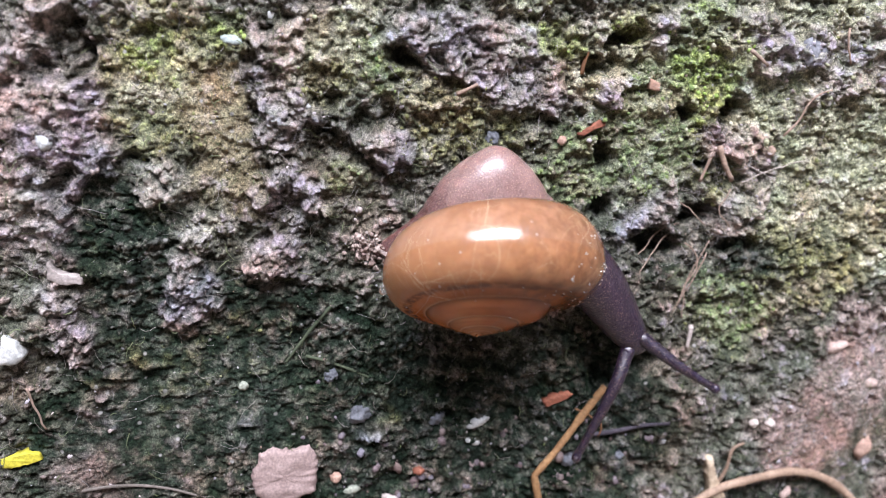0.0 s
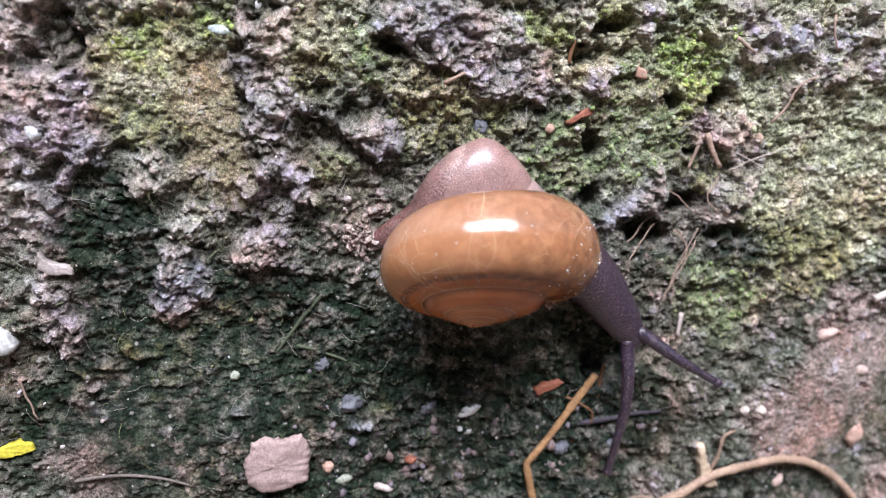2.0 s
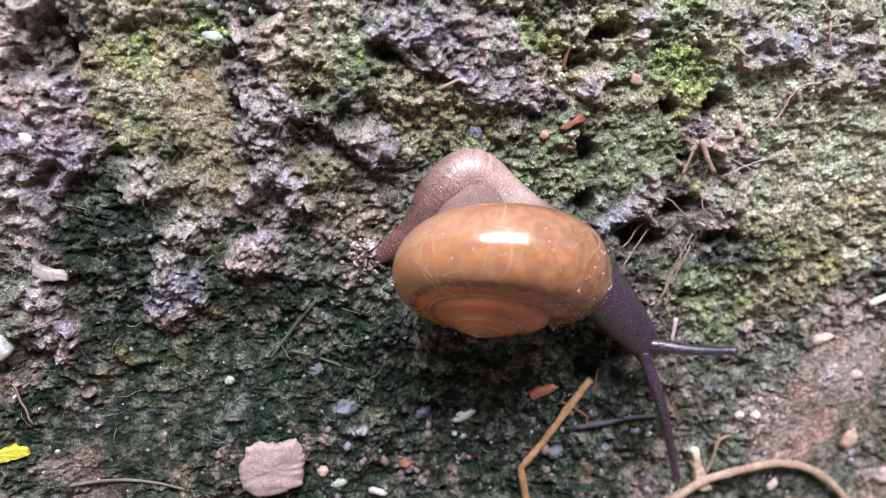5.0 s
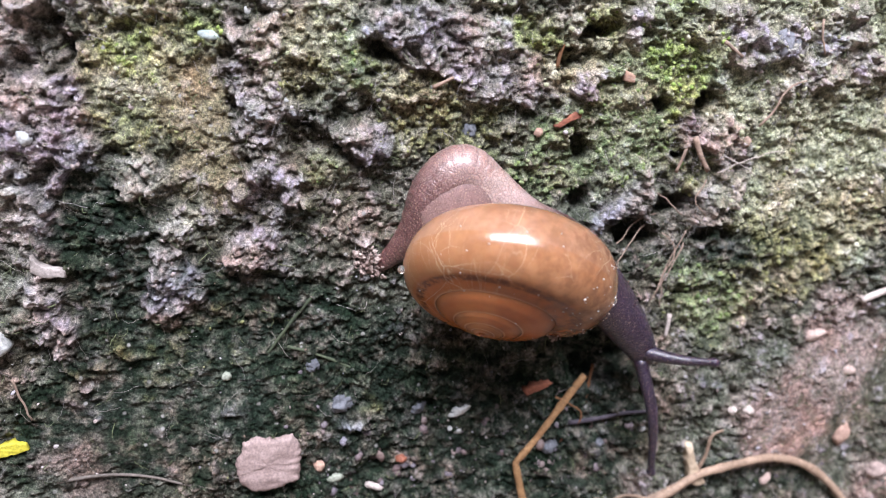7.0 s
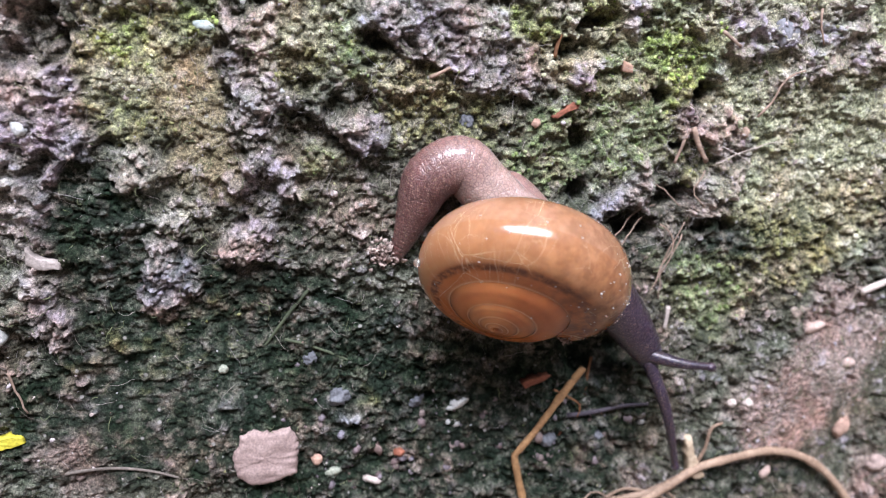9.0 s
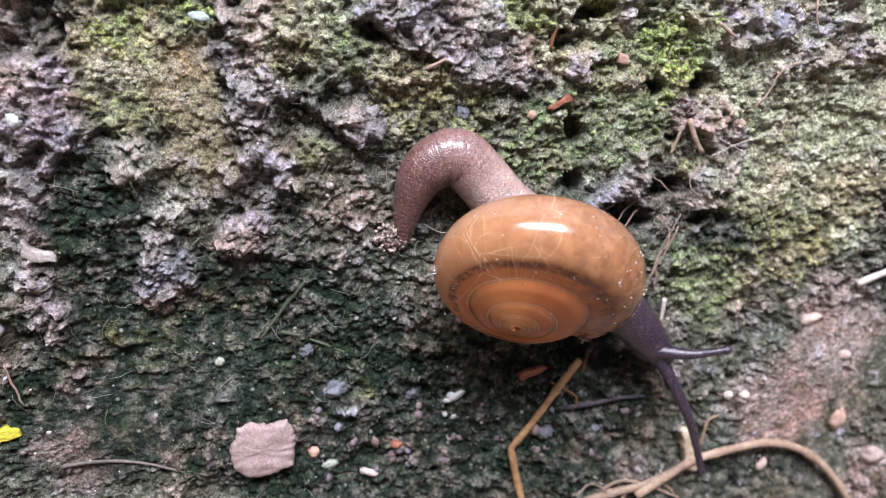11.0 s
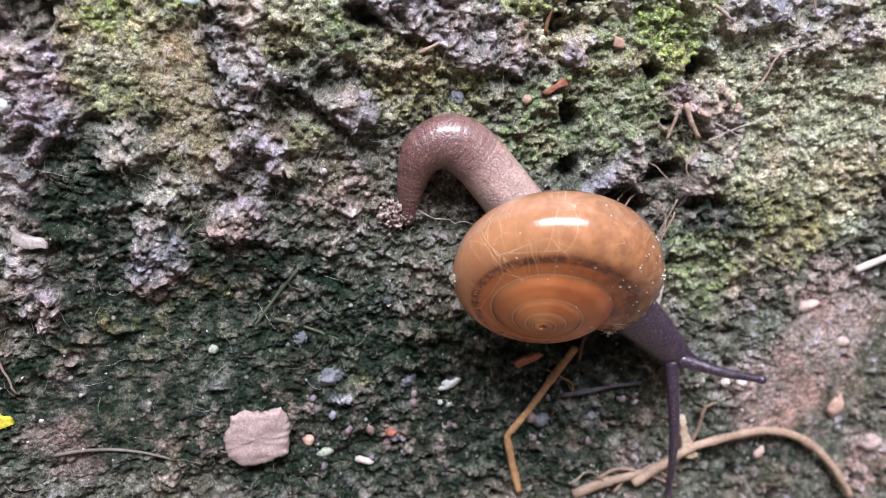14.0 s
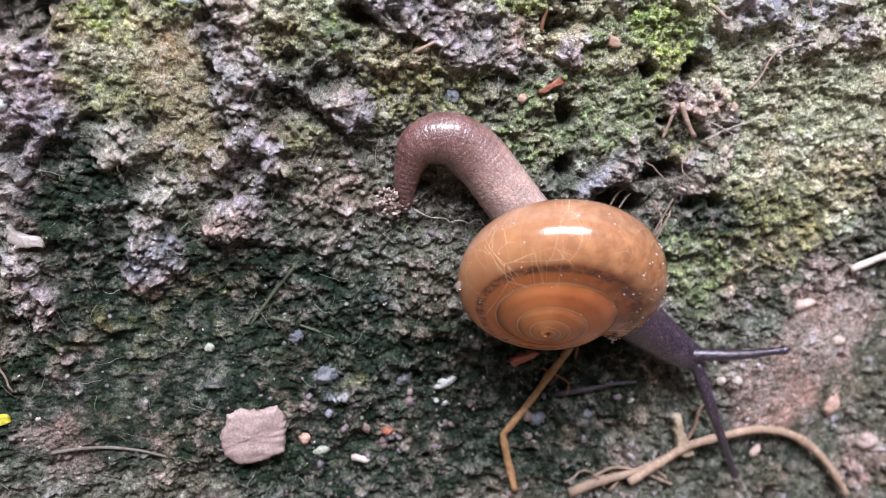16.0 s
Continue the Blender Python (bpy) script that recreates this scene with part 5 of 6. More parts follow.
MOSS_TONES = [(0.09, 0.10, 0.035), (0.27, 0.27, 0.12), (0.16, 0.17, 0.06), (0.42, 0.42, 0.25), (0.21, 0.22, 0.085)]
BRIGHT_TONES = [(0.15, 0.23, 0.045), (0.28, 0.39, 0.09), (0.45, 0.55, 0.20)]
CRUMB_TONES = [(0.20, 0.155, 0.14), (0.48, 0.41, 0.39), (0.33, 0.27, 0.25), (0.58, 0.51, 0.50), (0.38, 0.36, 0.40)]
GRIT_TONES = [(0.34, 0.32, 0.30), (0.14, 0.11, 0.09), (0.24, 0.24, 0.28), (0.5, 0.48, 0.46), (0.2, 0.13, 0.1)]
LUSH_TONES = [(0.075, 0.115, 0.04), (0.22, 0.29, 0.10), (0.14, 0.20, 0.07), (0.40, 0.45, 0.24)]
PALE_TONES = [(0.20, 0.21, 0.11), (0.48, 0.48, 0.33), (0.33, 0.34, 0.21), (0.64, 0.62, 0.48)]
scatter("moss_granules", 22000, 3, lambda c: 0.5 * c[:, 0] * (1 - c[:, 1]) * (1 - c[:, 5]) * (1 - c[:, 6]), 0.07, 0.26, 1, 0.14, 0.25, island_material("moss_granule", MOSS_TONES, 0.7), "dull olive granular moss covering the wall", "moss")
scatter("lush_moss", 30000, 4, lambda c: 0.9 * c[:, 5] * (1 - c[:, 1]), 0.07, 0.24, 1, 0.18, 0.15, island_material("lush_moss", LUSH_TONES, 0.65), "deep green granular moss round the hollows", "moss")
scatter("pale_lichen", 22000, 6, lambda c: 0.6 * c[:, 6] * (1 - c[:, 1]), 0.07, 0.28, 1, 0.18, 0.2, island_material("pale_lichen", PALE_TONES, 0.8), "pale cream-green crusty lichen grains", "lichen")
scatter("bright_moss", 16000, 5, lambda c: 0.8 * c[:, 3] * (1 - c[:, 1]), 0.07, 0.24, 1, 0.16, 0.15, island_material("bright_moss", BRIGHT_TONES, 0.6), "bright yellow-green cushions of moss", "moss")
scatter("crust_crumbs", 20000, 7, lambda c: 0.45 * c[:, 1] + 0.2 * c[:, 2], 0.07, 0.30, 1, 0.28, 0.3, island_material("crust_crumb", CRUMB_TONES, 0.85), "crumbs of dry mauve-grey mud crust", "crumbs", None, True)
scatter("grit", 9000, 9, lambda c: 0.35 - 0.2 * c[:, 4] + 0.3 * c[:, 2], 0.035, 0.13, 1, 0.14, 0.0, island_material("grit", GRIT_TONES, 0.6), "fine pale grit scattered over the wall", "grit")
fibres("fine_fibres", 9000, 11, lambda c: 0.05 + 0.1 * (1 - c[:, 4]) + 0.5 * c[:, 1], 2.8, 0.018, 0.26, 0.5, island_material("pale_fibre", [(0.16, 0.13, 0.11), (0.40, 0.36, 0.33), (0.27, 0.25, 0.26)], 0.6), "fine pale fibres and cobweb threads", "fibres")
fibres("cobweb", 26000, 17, lambda c: 0.8 * (1 - 0.8 * c[:, 4]), 2.6, 0.012, 0.34, 0.7, island_material("cobweb_fibre", [(0.22, 0.20, 0.18), (0.50, 0.47, 0.45), (0.34, 0.32, 0.34)], 0.6), "tangled pale cobweb and root hairs round the hollows", "fibres", HAIRY)
fibres("moss_stems", 9000, 13, lambda c: 0.08 + 0.17 * (1 - c[:, 4]) + 0.5 * c[:, 0], 1.5, 0.035, 0.35, 0.35, island_material("moss_stem", [(0.06, 0.08, 0.03), (0.2, 0.23, 0.12), (0.12, 0.14, 0.08)], 0.7), "tiny moss stems on the wall", "moss")
GRAVEL_TONES = [(0.06, 0.05, 0.054), (0.17, 0.148, 0.168), (0.102, 0.078, 0.078), (0.255, 0.204, 0.192), (0.145, 0.096, 0.084), (0.212, 0.2, 0.24)]
scatter("gravel", 7500, 15, lambda c: 0.65 + 0.0 * c[:, 0], 0.10, 0.55, 2, 0.10, 0.42, island_material("gravel", GRAVEL_TONES, 0.65), "small grey, lilac and pinkish gravel on dark algae", "gravel", GRAVEL)


# ---- what moves ----
STANCES = []


def stance(t, centre, turn, spine, stalk_a, stalk_b, fold):
    """One moment of the snail: shell centre and (tilt, roll, spin), the body's line and the two eye stalks."""
    STANCES.append((t, centre, turn, spine, stalk_a, stalk_b, fold))


stance(0.0, (2.49, -6.83, -1.26), (71.0, -2.0, -35.0),
    [(-4.78, -2.17, -0.21), (-3.15, -2.76, 0.71), (-1.07, -3.09, 1.77), (0.90, -3.68, 3.63), (3.10, -3.70, 4.77), (5.30, -2.83, 3.23), (7.31, -2.04, 1.09), (9.62, -1.33, -0.59), (11.94, -0.41, -2.98), (13.90, 0.53, -5.67), (15.14, 1.25, -7.35)],
    [(15.58, 0.39, -7.02), (18.37, 0.47, -9.12), (21.39, 1.16, -10.98)], [(14.37, 0.65, -7.98), (13.22, 0.44, -10.93), (10.78, 2.74, -16.85)], (2.73, -2.78, 3.19))
stance(0.5, (2.60, -6.78, -1.35), (71.0, -1.9, -35.0),
    [(-4.81, -2.16, -0.26), (-3.19, -2.75, 0.64), (-1.09, -3.07, 1.68), (0.90, -3.66, 3.56), (3.12, -3.68, 4.74), (5.30, -2.83, 3.24), (7.32, -2.03, 1.04), (9.62, -1.30, -0.68), (11.98, -0.38, -3.06), (13.99, 0.60, -5.85), (15.17, 1.32, -7.55)],
    [(15.44, 0.41, -7.16), (17.91, 0.63, -9.98), (20.62, 1.48, -12.59)], [(14.47, 0.57, -7.62), (12.71, 0.67, -12.07), (9.38, 2.71, -17.66)], (2.74, -2.73, 3.14))
stance(1.0, (2.72, -6.74, -1.43), (71.1, -1.8, -35.0),
    [(-4.84, -2.15, -0.32), (-3.22, -2.73, 0.58), (-1.10, -3.04, 1.58), (0.90, -3.64, 3.50), (3.15, -3.67, 4.71), (5.31, -2.83, 3.24), (7.34, -2.01, 0.99), (9.62, -1.28, -0.76), (12.02, -0.35, -3.14), (14.09, 0.67, -6.03), (15.20, 1.38, -7.76)],
    [(15.70, 0.62, -7.74), (18.03, 0.79, -10.45), (20.58, 1.58, -12.96)], [(14.66, 0.73, -8.06), (13.21, 0.83, -12.30), (9.86, 2.84, -17.79)], (2.74, -2.68, 3.08))
stance(1.5, (2.87, -6.68, -1.52), (71.0, -2.0, -35.0),
    [(-4.81, -2.13, -0.37), (-3.21, -2.72, 0.54), (-1.10, -3.03, 1.52), (0.90, -3.63, 3.45), (3.16, -3.65, 4.67), (5.32, -2.83, 3.24), (7.36, -2.00, 0.97), (9.68, -1.25, -0.82), (12.13, -0.30, -3.24), (14.28, 0.75, -6.18), (15.38, 1.46, -7.91)],
    [(15.93, 0.67, -7.73), (18.38, 0.88, -10.53), (21.06, 1.72, -13.12)], [(14.41, 0.78, -8.40), (13.51, 0.86, -12.19), (10.50, 2.99, -17.89)], (2.74, -2.62, 3.02))
stance(2.0, (3.07, -6.62, -1.60), (70.9, -2.5, -35.0),
    [(-4.72, -2.11, -0.38), (-3.12, -2.70, 0.54), (-1.08, -3.02, 1.52), (0.89, -3.62, 3.43), (3.15, -3.64, 4.62), (5.33, -2.83, 3.23), (7.42, -1.99, 0.98), (9.82, -1.22, -0.85), (12.35, -0.22, -3.35), (14.63, 0.84, -6.28), (15.79, 1.56, -7.98)],
    [(16.34, 0.70, -7.57), (19.34, 0.83, -9.74), (22.58, 1.59, -11.68)], [(15.24, 0.94, -8.39), (15.25, 1.46, -13.13), (14.32, 4.16, -19.41)], (2.75, -2.55, 2.93))
stance(2.5, (3.30, -6.56, -1.68), (70.7, -3.1, -35.0),
    [(-4.58, -2.08, -0.37), (-3.00, -2.69, 0.56), (-1.05, -3.02, 1.55), (0.89, -3.63, 3.43), (3.14, -3.62, 4.56), (5.36, -2.82, 3.21), (7.49, -1.98, 1.01), (10.00, -1.18, -0.85), (12.62, -0.13, -3.49), (15.08, 0.95, -6.35), (16.33, 1.67, -8.01)],
    [(16.62, 0.75, -7.56), (20.10, 0.79, -9.08), (23.83, 1.44, -10.34)], [(15.71, 1.02, -8.39), (16.48, 1.51, -12.50), (16.90, 4.49, -18.86)], (2.76, -2.46, 2.83))
stance(3.0, (3.53, -6.49, -1.76), (70.4, -3.9, -35.0),
    [(-4.43, -2.05, -0.39), (-2.87, -2.66, 0.57), (-1.01, -3.03, 1.58), (0.88, -3.63, 3.43), (3.12, -3.61, 4.50), (5.37, -2.81, 3.20), (7.56, -1.98, 1.04), (10.19, -1.14, -0.85), (12.91, -0.04, -3.62), (15.51, 1.05, -6.41), (16.85, 1.77, -8.04)],
    [(17.05, 0.86, -7.66), (20.59, 0.78, -8.72), (24.36, 1.30, -9.51)], [(16.38, 1.18, -8.50), (17.43, 1.69, -12.49), (19.16, 5.19, -19.82)], (2.76, -2.38, 2.74))
stance(3.5, (3.76, -6.42, -1.83), (70.0, -5.0, -35.0),
    [(-4.28, -2.00, -0.48), (-2.75, -2.63, 0.52), (-0.98, -3.02, 1.58), (0.86, -3.63, 3.43), (3.08, -3.62, 4.48), (5.35, -2.82, 3.21), (7.59, -1.98, 1.06), (10.34, -1.11, -0.87), (13.14, 0.04, -3.74), (15.81, 1.13, -6.50), (17.21, 1.87, -8.12)],
    [(17.55, 0.96, -7.69), (20.96, 0.75, -8.38), (24.59, 1.14, -8.78)], [(16.77, 1.40, -9.00), (18.55, 2.18, -13.45), (20.97, 5.59, -20.00)], (2.74, -2.31, 2.67))
stance(4.0, (3.97, -6.37, -1.89), (69.5, -6.4, -35.0),
    [(-4.15, -1.92, -0.64), (-2.65, -2.58, 0.41), (-0.95, -3.00, 1.53), (0.84, -3.62, 3.43), (3.02, -3.63, 4.49), (5.29, -2.84, 3.25), (7.59, -1.98, 1.06), (10.46, -1.08, -0.89), (13.34, 0.11, -3.85), (16.00, 1.20, -6.60), (17.41, 1.95, -8.27)],
    [(17.63, 0.98, -7.69), (21.03, 0.72, -8.23), (24.65, 1.06, -8.50)], [(16.94, 1.41, -8.91), (19.16, 2.29, -13.43), (22.01, 5.73, -19.80)], (2.69, -2.27, 2.63))
stance(6.5, (5.04, -6.09, -2.15), (66.0, -15.0, -35.0),
    [(-3.43, -1.47, -1.73), (-2.15, -2.27, -0.33), (-0.85, -2.89, 1.19), (0.70, -3.57, 3.45), (2.68, -3.74, 4.66), (4.87, -2.99, 3.50), (7.48, -1.98, 1.00), (10.91, -0.95, -1.04), (14.16, 0.41, -4.36), (16.47, 1.45, -7.17), (17.84, 2.30, -9.21)],
    [(17.74, 1.39, -9.04), (20.26, 0.89, -9.32), (22.96, 0.98, -9.33)], [(17.42, 1.72, -9.68), (18.40, 2.36, -14.16), (19.21, 5.34, -20.29)], (2.36, -2.12, 2.50))
stance(7.0, (5.37, -5.97, -2.33), (65.0, -17.0, -35.0),
    [(-3.22, -1.39, -1.88), (-2.04, -2.22, -0.42), (-0.85, -2.88, 1.18), (0.64, -3.57, 3.47), (2.63, -3.76, 4.68), (4.81, -3.01, 3.52), (7.46, -1.98, 0.97), (10.99, -0.92, -1.11), (14.32, 0.48, -4.50), (16.58, 1.51, -7.32), (17.94, 2.38, -9.41)],
    [(17.92, 1.45, -9.13), (20.50, 1.03, -9.65), (23.26, 1.20, -9.89)], [(17.58, 1.88, -10.11), (18.67, 2.54, -14.63), (19.27, 5.24, -19.89)], (2.48, -2.07, 2.41))
stance(7.5, (5.66, -5.88, -2.46), (63.7, -17.9, -35.0),
    [(-2.93, -1.31, -1.97), (-1.91, -2.17, -0.43), (-0.89, -2.88, 1.23), (0.54, -3.60, 3.52), (2.62, -3.76, 4.68), (4.79, -3.01, 3.50), (7.46, -1.96, 0.92), (11.06, -0.87, -1.23), (14.48, 0.57, -4.68), (16.71, 1.60, -7.51), (18.06, 2.46, -9.63)],
    [(17.97, 1.48, -9.21), (20.66, 1.19, -10.11), (23.54, 1.50, -10.75)], [(17.84, 1.85, -9.85), (18.35, 2.44, -14.47), (19.02, 5.28, -20.22)], (2.82, -1.91, 2.08))
stance(8.0, (5.95, -5.79, -2.59), (62.4, -18.7, -35.0),
    [(-2.54, -1.23, -1.98), (-1.78, -2.14, -0.36), (-0.97, -2.90, 1.35), (0.40, -3.65, 3.59), (2.63, -3.75, 4.66), (4.79, -2.99, 3.44), (7.47, -1.94, 0.83), (11.13, -0.81, -1.41), (14.64, 0.66, -4.91), (16.85, 1.69, -7.75), (18.19, 2.56, -9.86)],
    [(18.51, 1.65, -9.44), (20.99, 1.29, -10.22), (23.67, 1.52, -10.73)], [(17.94, 2.07, -10.55), (18.78, 2.69, -15.06), (19.24, 5.27, -20.04)], (3.49, -1.66, 1.66))
stance(8.5, (6.24, -5.70, -2.72), (61.2, -19.1, -35.0),
    [(-2.14, -1.17, -1.94), (-1.64, -2.11, -0.25), (-1.03, -2.92, 1.50), (0.28, -3.70, 3.66), (2.67, -3.74, 4.64), (4.81, -2.96, 3.37), (7.46, -1.92, 0.76), (11.17, -0.74, -1.60), (14.80, 0.76, -5.16), (17.03, 1.80, -8.01), (18.36, 2.66, -10.10)],
    [(18.78, 1.83, -9.89), (21.01, 1.36, -10.44), (23.42, 1.47, -10.73)], [(18.24, 2.18, -10.72), (19.28, 2.66, -14.64), (20.34, 5.37, -19.64)], (5.02, -1.23, 1.16))
stance(9.0, (6.55, -5.59, -2.86), (60.0, -19.0, -35.0),
    [(-1.83, -1.13, -1.87), (-1.49, -2.09, -0.15), (-1.01, -2.93, 1.63), (0.24, -3.72, 3.72), (2.71, -3.73, 4.64), (4.84, -2.95, 3.33), (7.42, -1.92, 0.75), (11.17, -0.69, -1.77), (14.98, 0.87, -5.41), (17.24, 1.91, -8.24), (18.61, 2.76, -10.31)],
    [(18.58, 1.84, -10.07), (20.76, 1.37, -10.64), (23.12, 1.48, -10.95)], [(18.46, 2.25, -10.82), (20.00, 2.87, -14.88), (21.58, 5.76, -20.20)], (6.58, -0.77, 0.61))
stance(11.5, (8.26, -5.01, -3.76), (54.7, -13.4, -35.0),
    [(-0.88, -1.12, -1.28), (-0.78, -2.08, 0.31), (-0.32, -2.93, 2.08), (0.78, -3.66, 3.85), (3.07, -3.70, 4.76), (5.00, -2.92, 3.32), (6.86, -2.15, 1.17), (10.85, -0.54, -2.52), (16.05, 1.45, -6.72), (18.66, 2.46, -9.23), (20.47, 3.37, -11.16)],
    [(19.85, 2.26, -10.69), (22.61, 1.71, -10.61), (25.56, 1.75, -10.26)], [(19.99, 2.75, -11.55), (22.61, 3.90, -16.74), (24.60, 6.80, -21.81)], (9.77, 0.70, -2.39))
stance(12.0, (8.59, -4.90, -3.94), (53.8, -12.1, -35.0),
    [(-0.72, -1.12, -1.15), (-0.64, -2.09, 0.42), (-0.16, -2.93, 2.17), (0.91, -3.64, 3.88), (3.14, -3.69, 4.78), (5.03, -2.92, 3.34), (6.76, -2.20, 1.28), (10.80, -0.50, -2.67), (16.27, 1.57, -6.98), (18.95, 2.58, -9.44), (20.86, 3.49, -11.34)],
    [(20.58, 2.50, -11.04), (23.41, 2.00, -11.08), (26.43, 2.08, -10.86)], [(20.23, 2.89, -11.89), (21.91, 3.72, -16.57), (23.74, 6.72, -22.09)], (10.31, 0.98, -3.01))
stance(12.5, (8.90, -4.79, -4.11), (53.0, -11.0, -35.0),
    [(-0.57, -1.13, -1.02), (-0.50, -2.10, 0.53), (-0.01, -2.93, 2.28), (1.02, -3.64, 3.93), (3.20, -3.68, 4.80), (5.07, -2.92, 3.37), (6.68, -2.25, 1.40), (10.77, -0.47, -2.81), (16.48, 1.68, -7.22), (19.24, 2.70, -9.66), (21.22, 3.62, -11.54)],
    [(21.20, 2.65, -11.15), (24.11, 2.12, -11.06), (27.22, 2.19, -10.70)], [(20.73, 3.10, -12.29), (22.28, 3.68, -16.17), (24.52, 7.13, -22.99)], (10.80, 1.22, -3.52))
stance(13.0, (9.18, -4.68, -4.28), (52.5, -10.0, -35.0),
    [(-0.41, -1.14, -0.90), (-0.34, -2.10, 0.66), (0.13, -2.94, 2.40), (1.12, -3.64, 4.01), (3.25, -3.68, 4.80), (5.10, -2.93, 3.43), (6.63, -2.30, 1.55), (10.79, -0.42, -2.95), (16.68, 1.78, -7.45), (19.51, 2.82, -9.92), (21.52, 3.75, -11.79)],
    [(21.18, 2.83, -11.75), (24.47, 2.48, -12.07), (27.97, 2.74, -12.11)], [(20.89, 3.24, -12.66), (22.57, 4.20, -17.78), (23.67, 7.34, -24.26)], (11.20, 1.39, -3.84))
stance(13.5, (9.43, -4.59, -4.44), (52.2, -9.2, -35.0),
    [(-0.27, -1.14, -0.78), (-0.16, -2.11, 0.80), (0.28, -2.95, 2.55), (1.22, -3.65, 4.12), (3.27, -3.67, 4.79), (5.13, -2.95, 3.52), (6.62, -2.36, 1.73), (10.86, -0.37, -3.09), (16.88, 1.88, -7.66), (19.78, 2.96, -10.22), (21.79, 3.88, -12.08)],
    [(21.59, 3.01, -12.13), (24.76, 2.89, -13.29), (28.17, 3.38, -14.20)], [(21.03, 3.29, -12.73), (21.69, 4.16, -18.25), (22.15, 7.17, -24.70)], (11.53, 1.51, -4.03))
stance(14.0, (9.66, -4.50, -4.59), (52.1, -8.5, -35.0),
    [(-0.15, -1.16, -0.65), (-0.01, -2.13, 0.96), (0.40, -2.97, 2.70), (1.30, -3.68, 4.25), (3.29, -3.66, 4.78), (5.16, -2.97, 3.62), (6.65, -2.40, 1.90), (10.96, -0.31, -3.22), (17.07, 1.98, -7.86), (20.04, 3.10, -10.52), (22.05, 4.01, -12.36)],
    [(22.03, 3.19, -12.45), (25.17, 3.01, -13.43), (28.57, 3.45, -14.17)], [(21.10, 3.33, -12.83), (21.60, 4.30, -18.80), (21.96, 7.17, -24.82)], (11.82, 1.60, -4.17))
stance(14.5, (9.87, -4.42, -4.75), (52.0, -8.0, -35.0),
    [(-0.05, -1.19, -0.49), (0.10, -2.15, 1.12), (0.49, -3.00, 2.85), (1.36, -3.70, 4.36), (3.31, -3.66, 4.79), (5.20, -2.98, 3.69), (6.71, -2.41, 1.98), (11.07, -0.25, -3.36), (17.26, 2.07, -8.04), (20.31, 3.22, -10.76), (22.35, 4.13, -12.57)],
    [(22.37, 3.20, -12.27), (25.66, 2.90, -12.74), (29.18, 3.21, -12.96)], [(21.77, 3.48, -12.91), (22.78, 4.09, -17.29), (23.68, 7.37, -24.38)], (12.07, 1.70, -4.33))
stance(15.0, (10.05, -4.34, -4.91), (51.9, -7.8, -35.0),
    [(-0.02, -1.24, -0.29), (0.12, -2.20, 1.29), (0.51, -3.04, 2.98), (1.37, -3.72, 4.46), (3.33, -3.66, 4.82), (5.27, -2.98, 3.71), (6.85, -2.37, 1.91), (11.22, -0.18, -3.51), (17.46, 2.15, -8.22), (20.58, 3.31, -10.90), (22.71, 4.22, -12.64)],
    [(22.78, 3.36, -12.55), (26.12, 3.13, -13.23), (29.72, 3.52, -13.66)], [(22.50, 3.83, -13.62), (23.56, 4.67, -18.77), (24.71, 7.57, -24.40)], (12.28, 1.80, -4.53))
stance(15.5, (10.19, -4.26, -5.07), (52.0, -7.9, -35.0),
    [(-0.03, -1.31, -0.06), (0.07, -2.26, 1.47), (0.47, -3.08, 3.11), (1.35, -3.75, 4.55), (3.35, -3.67, 4.86), (5.35, -2.96, 3.70), (7.04, -2.28, 1.74), (11.41, -0.10, -3.66), (17.65, 2.24, -8.38), (20.86, 3.38, -10.97), (23.12, 4.29, -12.61)],
    [(23.39, 3.41, -12.31), (26.80, 3.09, -12.65), (30.45, 3.39, -12.72)], [(23.12, 3.89, -13.43), (24.92, 4.77, -18.22), (26.69, 8.08, -24.84)], (12.43, 1.88, -4.73))
stance(16.0, (10.34, -4.19, -5.23), (52.0, -8.0, -35.0),
    [(-0.04, -1.38, 0.18), (0.03, -2.32, 1.66), (0.42, -3.13, 3.25), (1.33, -3.78, 4.64), (3.37, -3.68, 4.91), (5.43, -2.94, 3.70), (7.24, -2.19, 1.57), (11.60, -0.02, -3.81), (17.84, 2.32, -8.54), (21.14, 3.46, -11.04), (23.53, 4.36, -12.58)],
    [(23.43, 3.36, -12.13), (26.94, 2.96, -12.10), (30.68, 3.17, -11.81)], [(23.87, 3.99, -13.27), (25.54, 4.75, -17.74), (28.51, 8.09, -23.69)], (12.57, 1.97, -4.94))


def line(points, count):
    """A smooth line through the points, in count even steps, with its tangents."""
    p = np.array(points, float)
    d = np.r_[0, np.cumsum(np.sqrt((np.diff(p, axis=0) ** 2).sum(1)))]
    fine = []
    ext = np.vstack([2 * p[0] - p[1], p, 2 * p[-1] - p[-2]])
    for k in range(len(p) - 1):
        a, b, c, e = ext[k : k + 4]
        for u in np.linspace(0, 1, 16, endpoint=k == len(p) - 2):
            fine.append(0.5 * (2 * b + (c - a) * u + (2 * a - 5 * b + 4 * c - e) * u * u + (3 * b - a - 3 * c + e) * u**3))
    q = np.array(fine)
    d = np.r_[0, np.cumsum(np.sqrt((np.diff(q, axis=0) ** 2).sum(1)))]
    at = np.linspace(0, d[-1], count)
    pts = np.stack([np.interp(at, d, q[:, k]) for k in range(3)], 1)
    return pts, np.gradient(pts, axis=0)


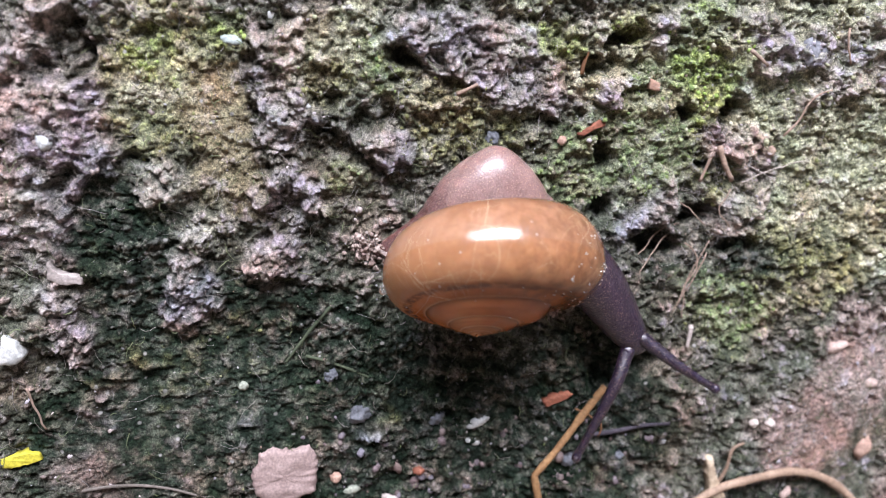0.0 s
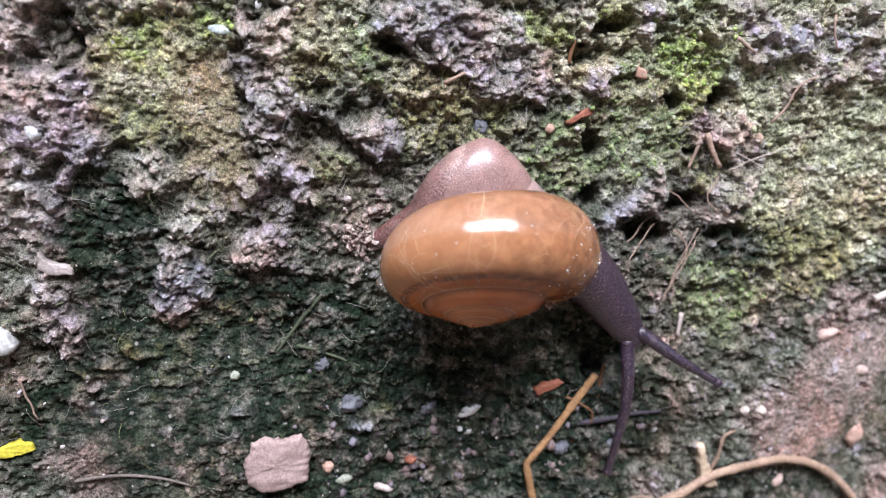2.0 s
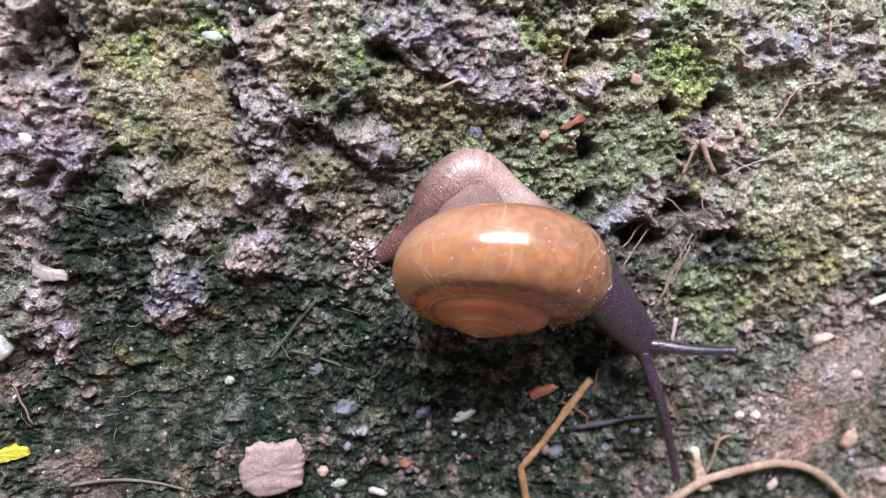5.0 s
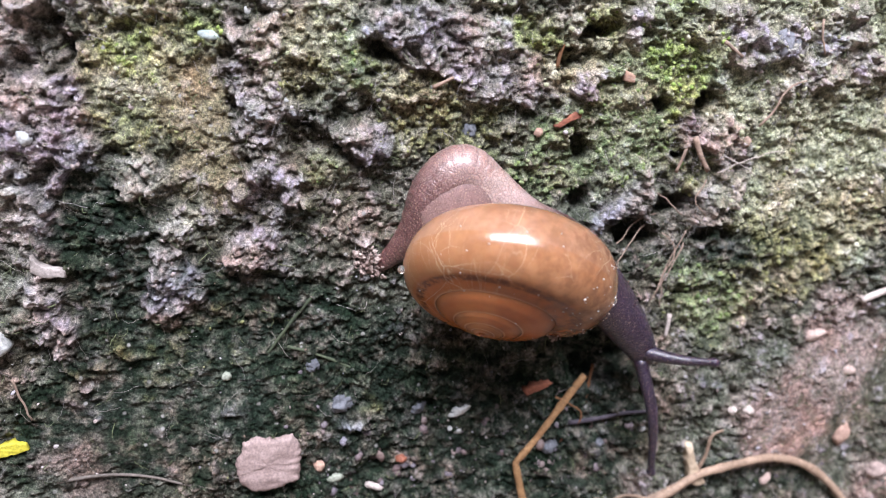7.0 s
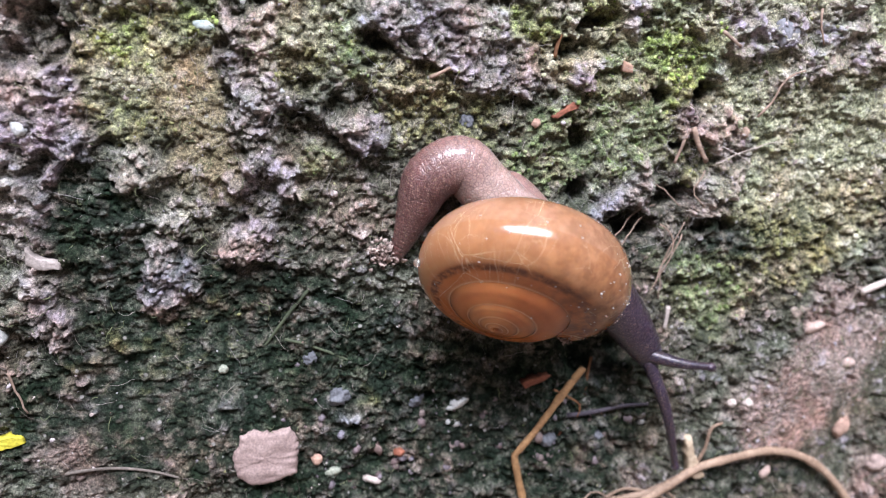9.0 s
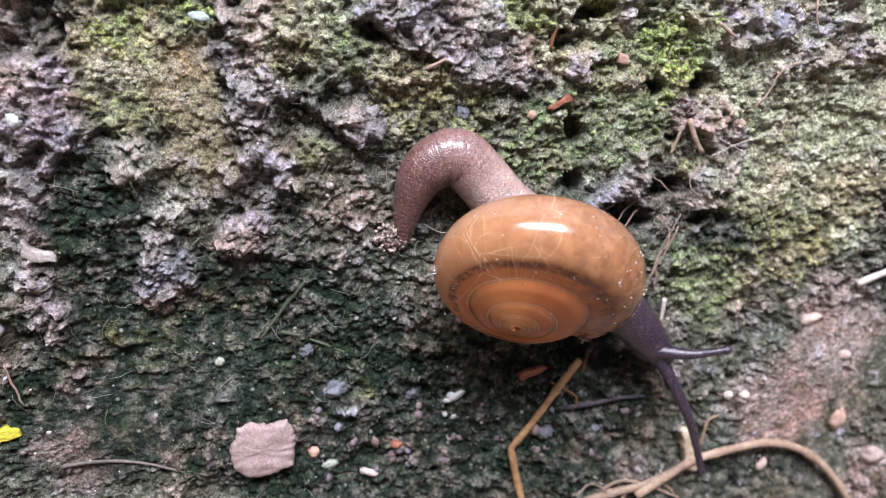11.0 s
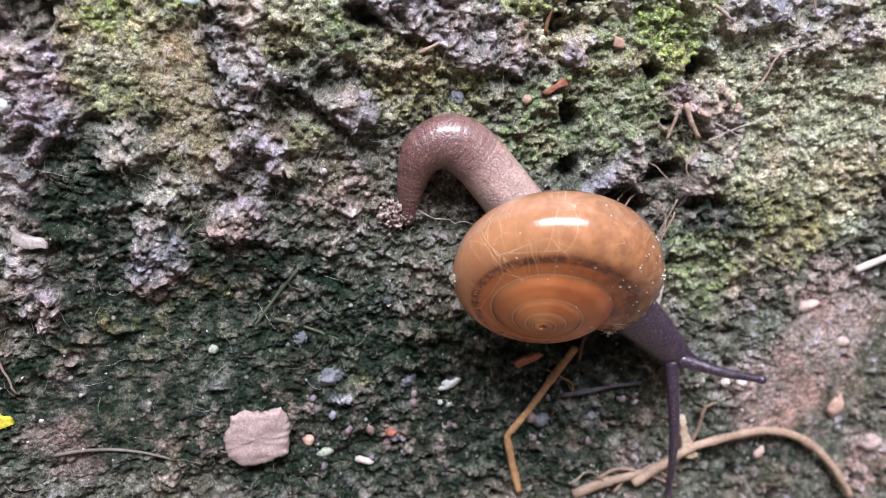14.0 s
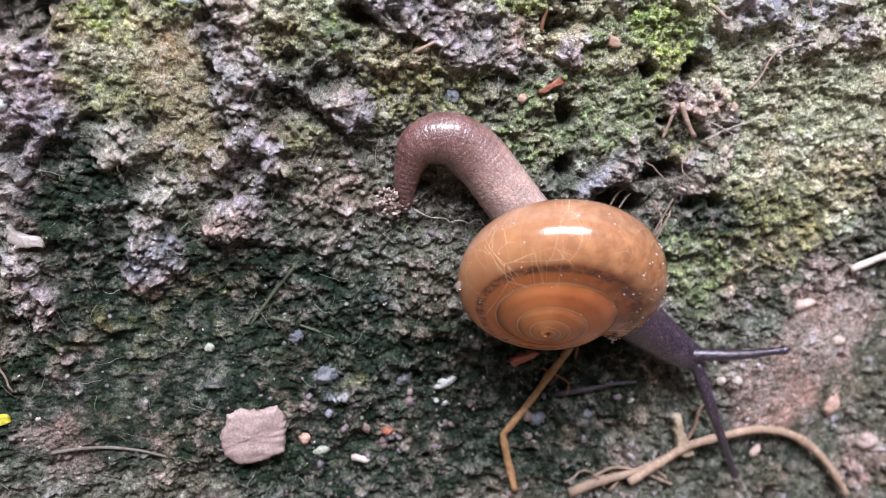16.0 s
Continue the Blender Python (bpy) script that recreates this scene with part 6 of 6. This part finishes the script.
def along(point, tangent):
    """A pose at a point in millimetres whose z runs along the tangent and whose y keeps away from the wall."""
    z = Vector(tangent).normalized()
    y = Vector((0.18, -0.945, -0.273))
    x = y.cross(z).normalized()
    y = z.cross(x)
    m = Matrix((x, y, z)).transposed().to_4x4()
    m.translation = Vector(point) * MM
    return m


def shell_pose(centre, turn):
    tilt, roll, spin = turn
    to_view = Matrix(((1, 0, 0), (0, 0, -1), (0, 1, 0))).to_4x4()
    m = to_view @ pose(0, 0, 0, 0, 0, roll) @ pose(0, 0, 0, tilt) @ pose(0, 0, 0, 0, 0, spin)
    middle = m @ (Vector((0.0, 0.0, -0.57 * RMAX)) * MM)
    m.translation = Vector(centre) * MM - middle
    return m


TUCK = [(0.0, 0.0), (0.5, -0.1), (0.85, 0.0), (0.75, 0.2), (0.45, 0.25)] + [(0.0, 0.0)] * 6


def motions():
    tracks = {}
    for t, centre, turn, spine, a, b, fold in STANCES:
        # while the tail is tucked under the shell its bend lies further in
        tuck = 1 - 0.9 * float(smooth(np.float64(t), 8.5, 12.5))
        spine = [(x + tuck * dx, y, z + tuck * dz) for (x, y, z), (dx, dz) in zip(spine, TUCK)]
        ease = 1 - float(smooth(np.float64(t), 6.6, 9.0))
        fold = (fold[0] + 0.9 * ease, fold[1] - 0.75 * ease, fold[2] + 0.2 * ease)
        hold = float(smooth(np.float64(t), 4.0, 6.5)) * (1 - float(smooth(np.float64(t), 8.0, 9.0)))
        fold = tuple(a0 + hold * (b0 - a0) for a0, b0 in zip(fold, (3.1, -2.95, 2.6)))
        tracks.setdefault(shell, []).append((t, shell_pose(centre, turn)))
        for obs, pts in ((body, spine), (upper, a), (lower, b)):
            p, d = line(pts, len(obs))
            for ob, q, w in zip(obs, p, d):
                tracks.setdefault(ob, []).append((t, along(q, w)))
        for ob, pts in zip(eyes, (a, b)):
            q, w = line(pts, 20)
            tip = q[-1] + 0.22 * w[-1] / np.linalg.norm(w[-1]) + np.array([0.03, -0.12, 0.03])
            tracks.setdefault(ob, []).append((t, along(tip, w[-1])))
        tracks.setdefault(mantle, []).append((t, along(fold, (1.0, 0.19, 0.0))))
        p, d = line(spine, N_BODY)
        head, way = p[-2], d[-2] / np.linalg.norm(d[-2])
        side = np.array([way[2], 0.0, -way[0]])
        base = head - 0.75 * side + np.array([0, -0.2, 0])
        f, g = line([base, base + 0.9 * way - 0.1 * side, base + 1.5 * way - 0.25 * side], len(feeler))
        for ob, q, w in zip(feeler, f, g):
            tracks.setdefault(ob, []).append((t, along(q, w)))
        tip = p[0] + np.array([-0.95, -0.55, 0.25])
        tracks.setdefault(crumb, []).append((t, along(tip, d[0])))
    for ob, rows in tracks.items():
        walk(ob, rows)


motions()
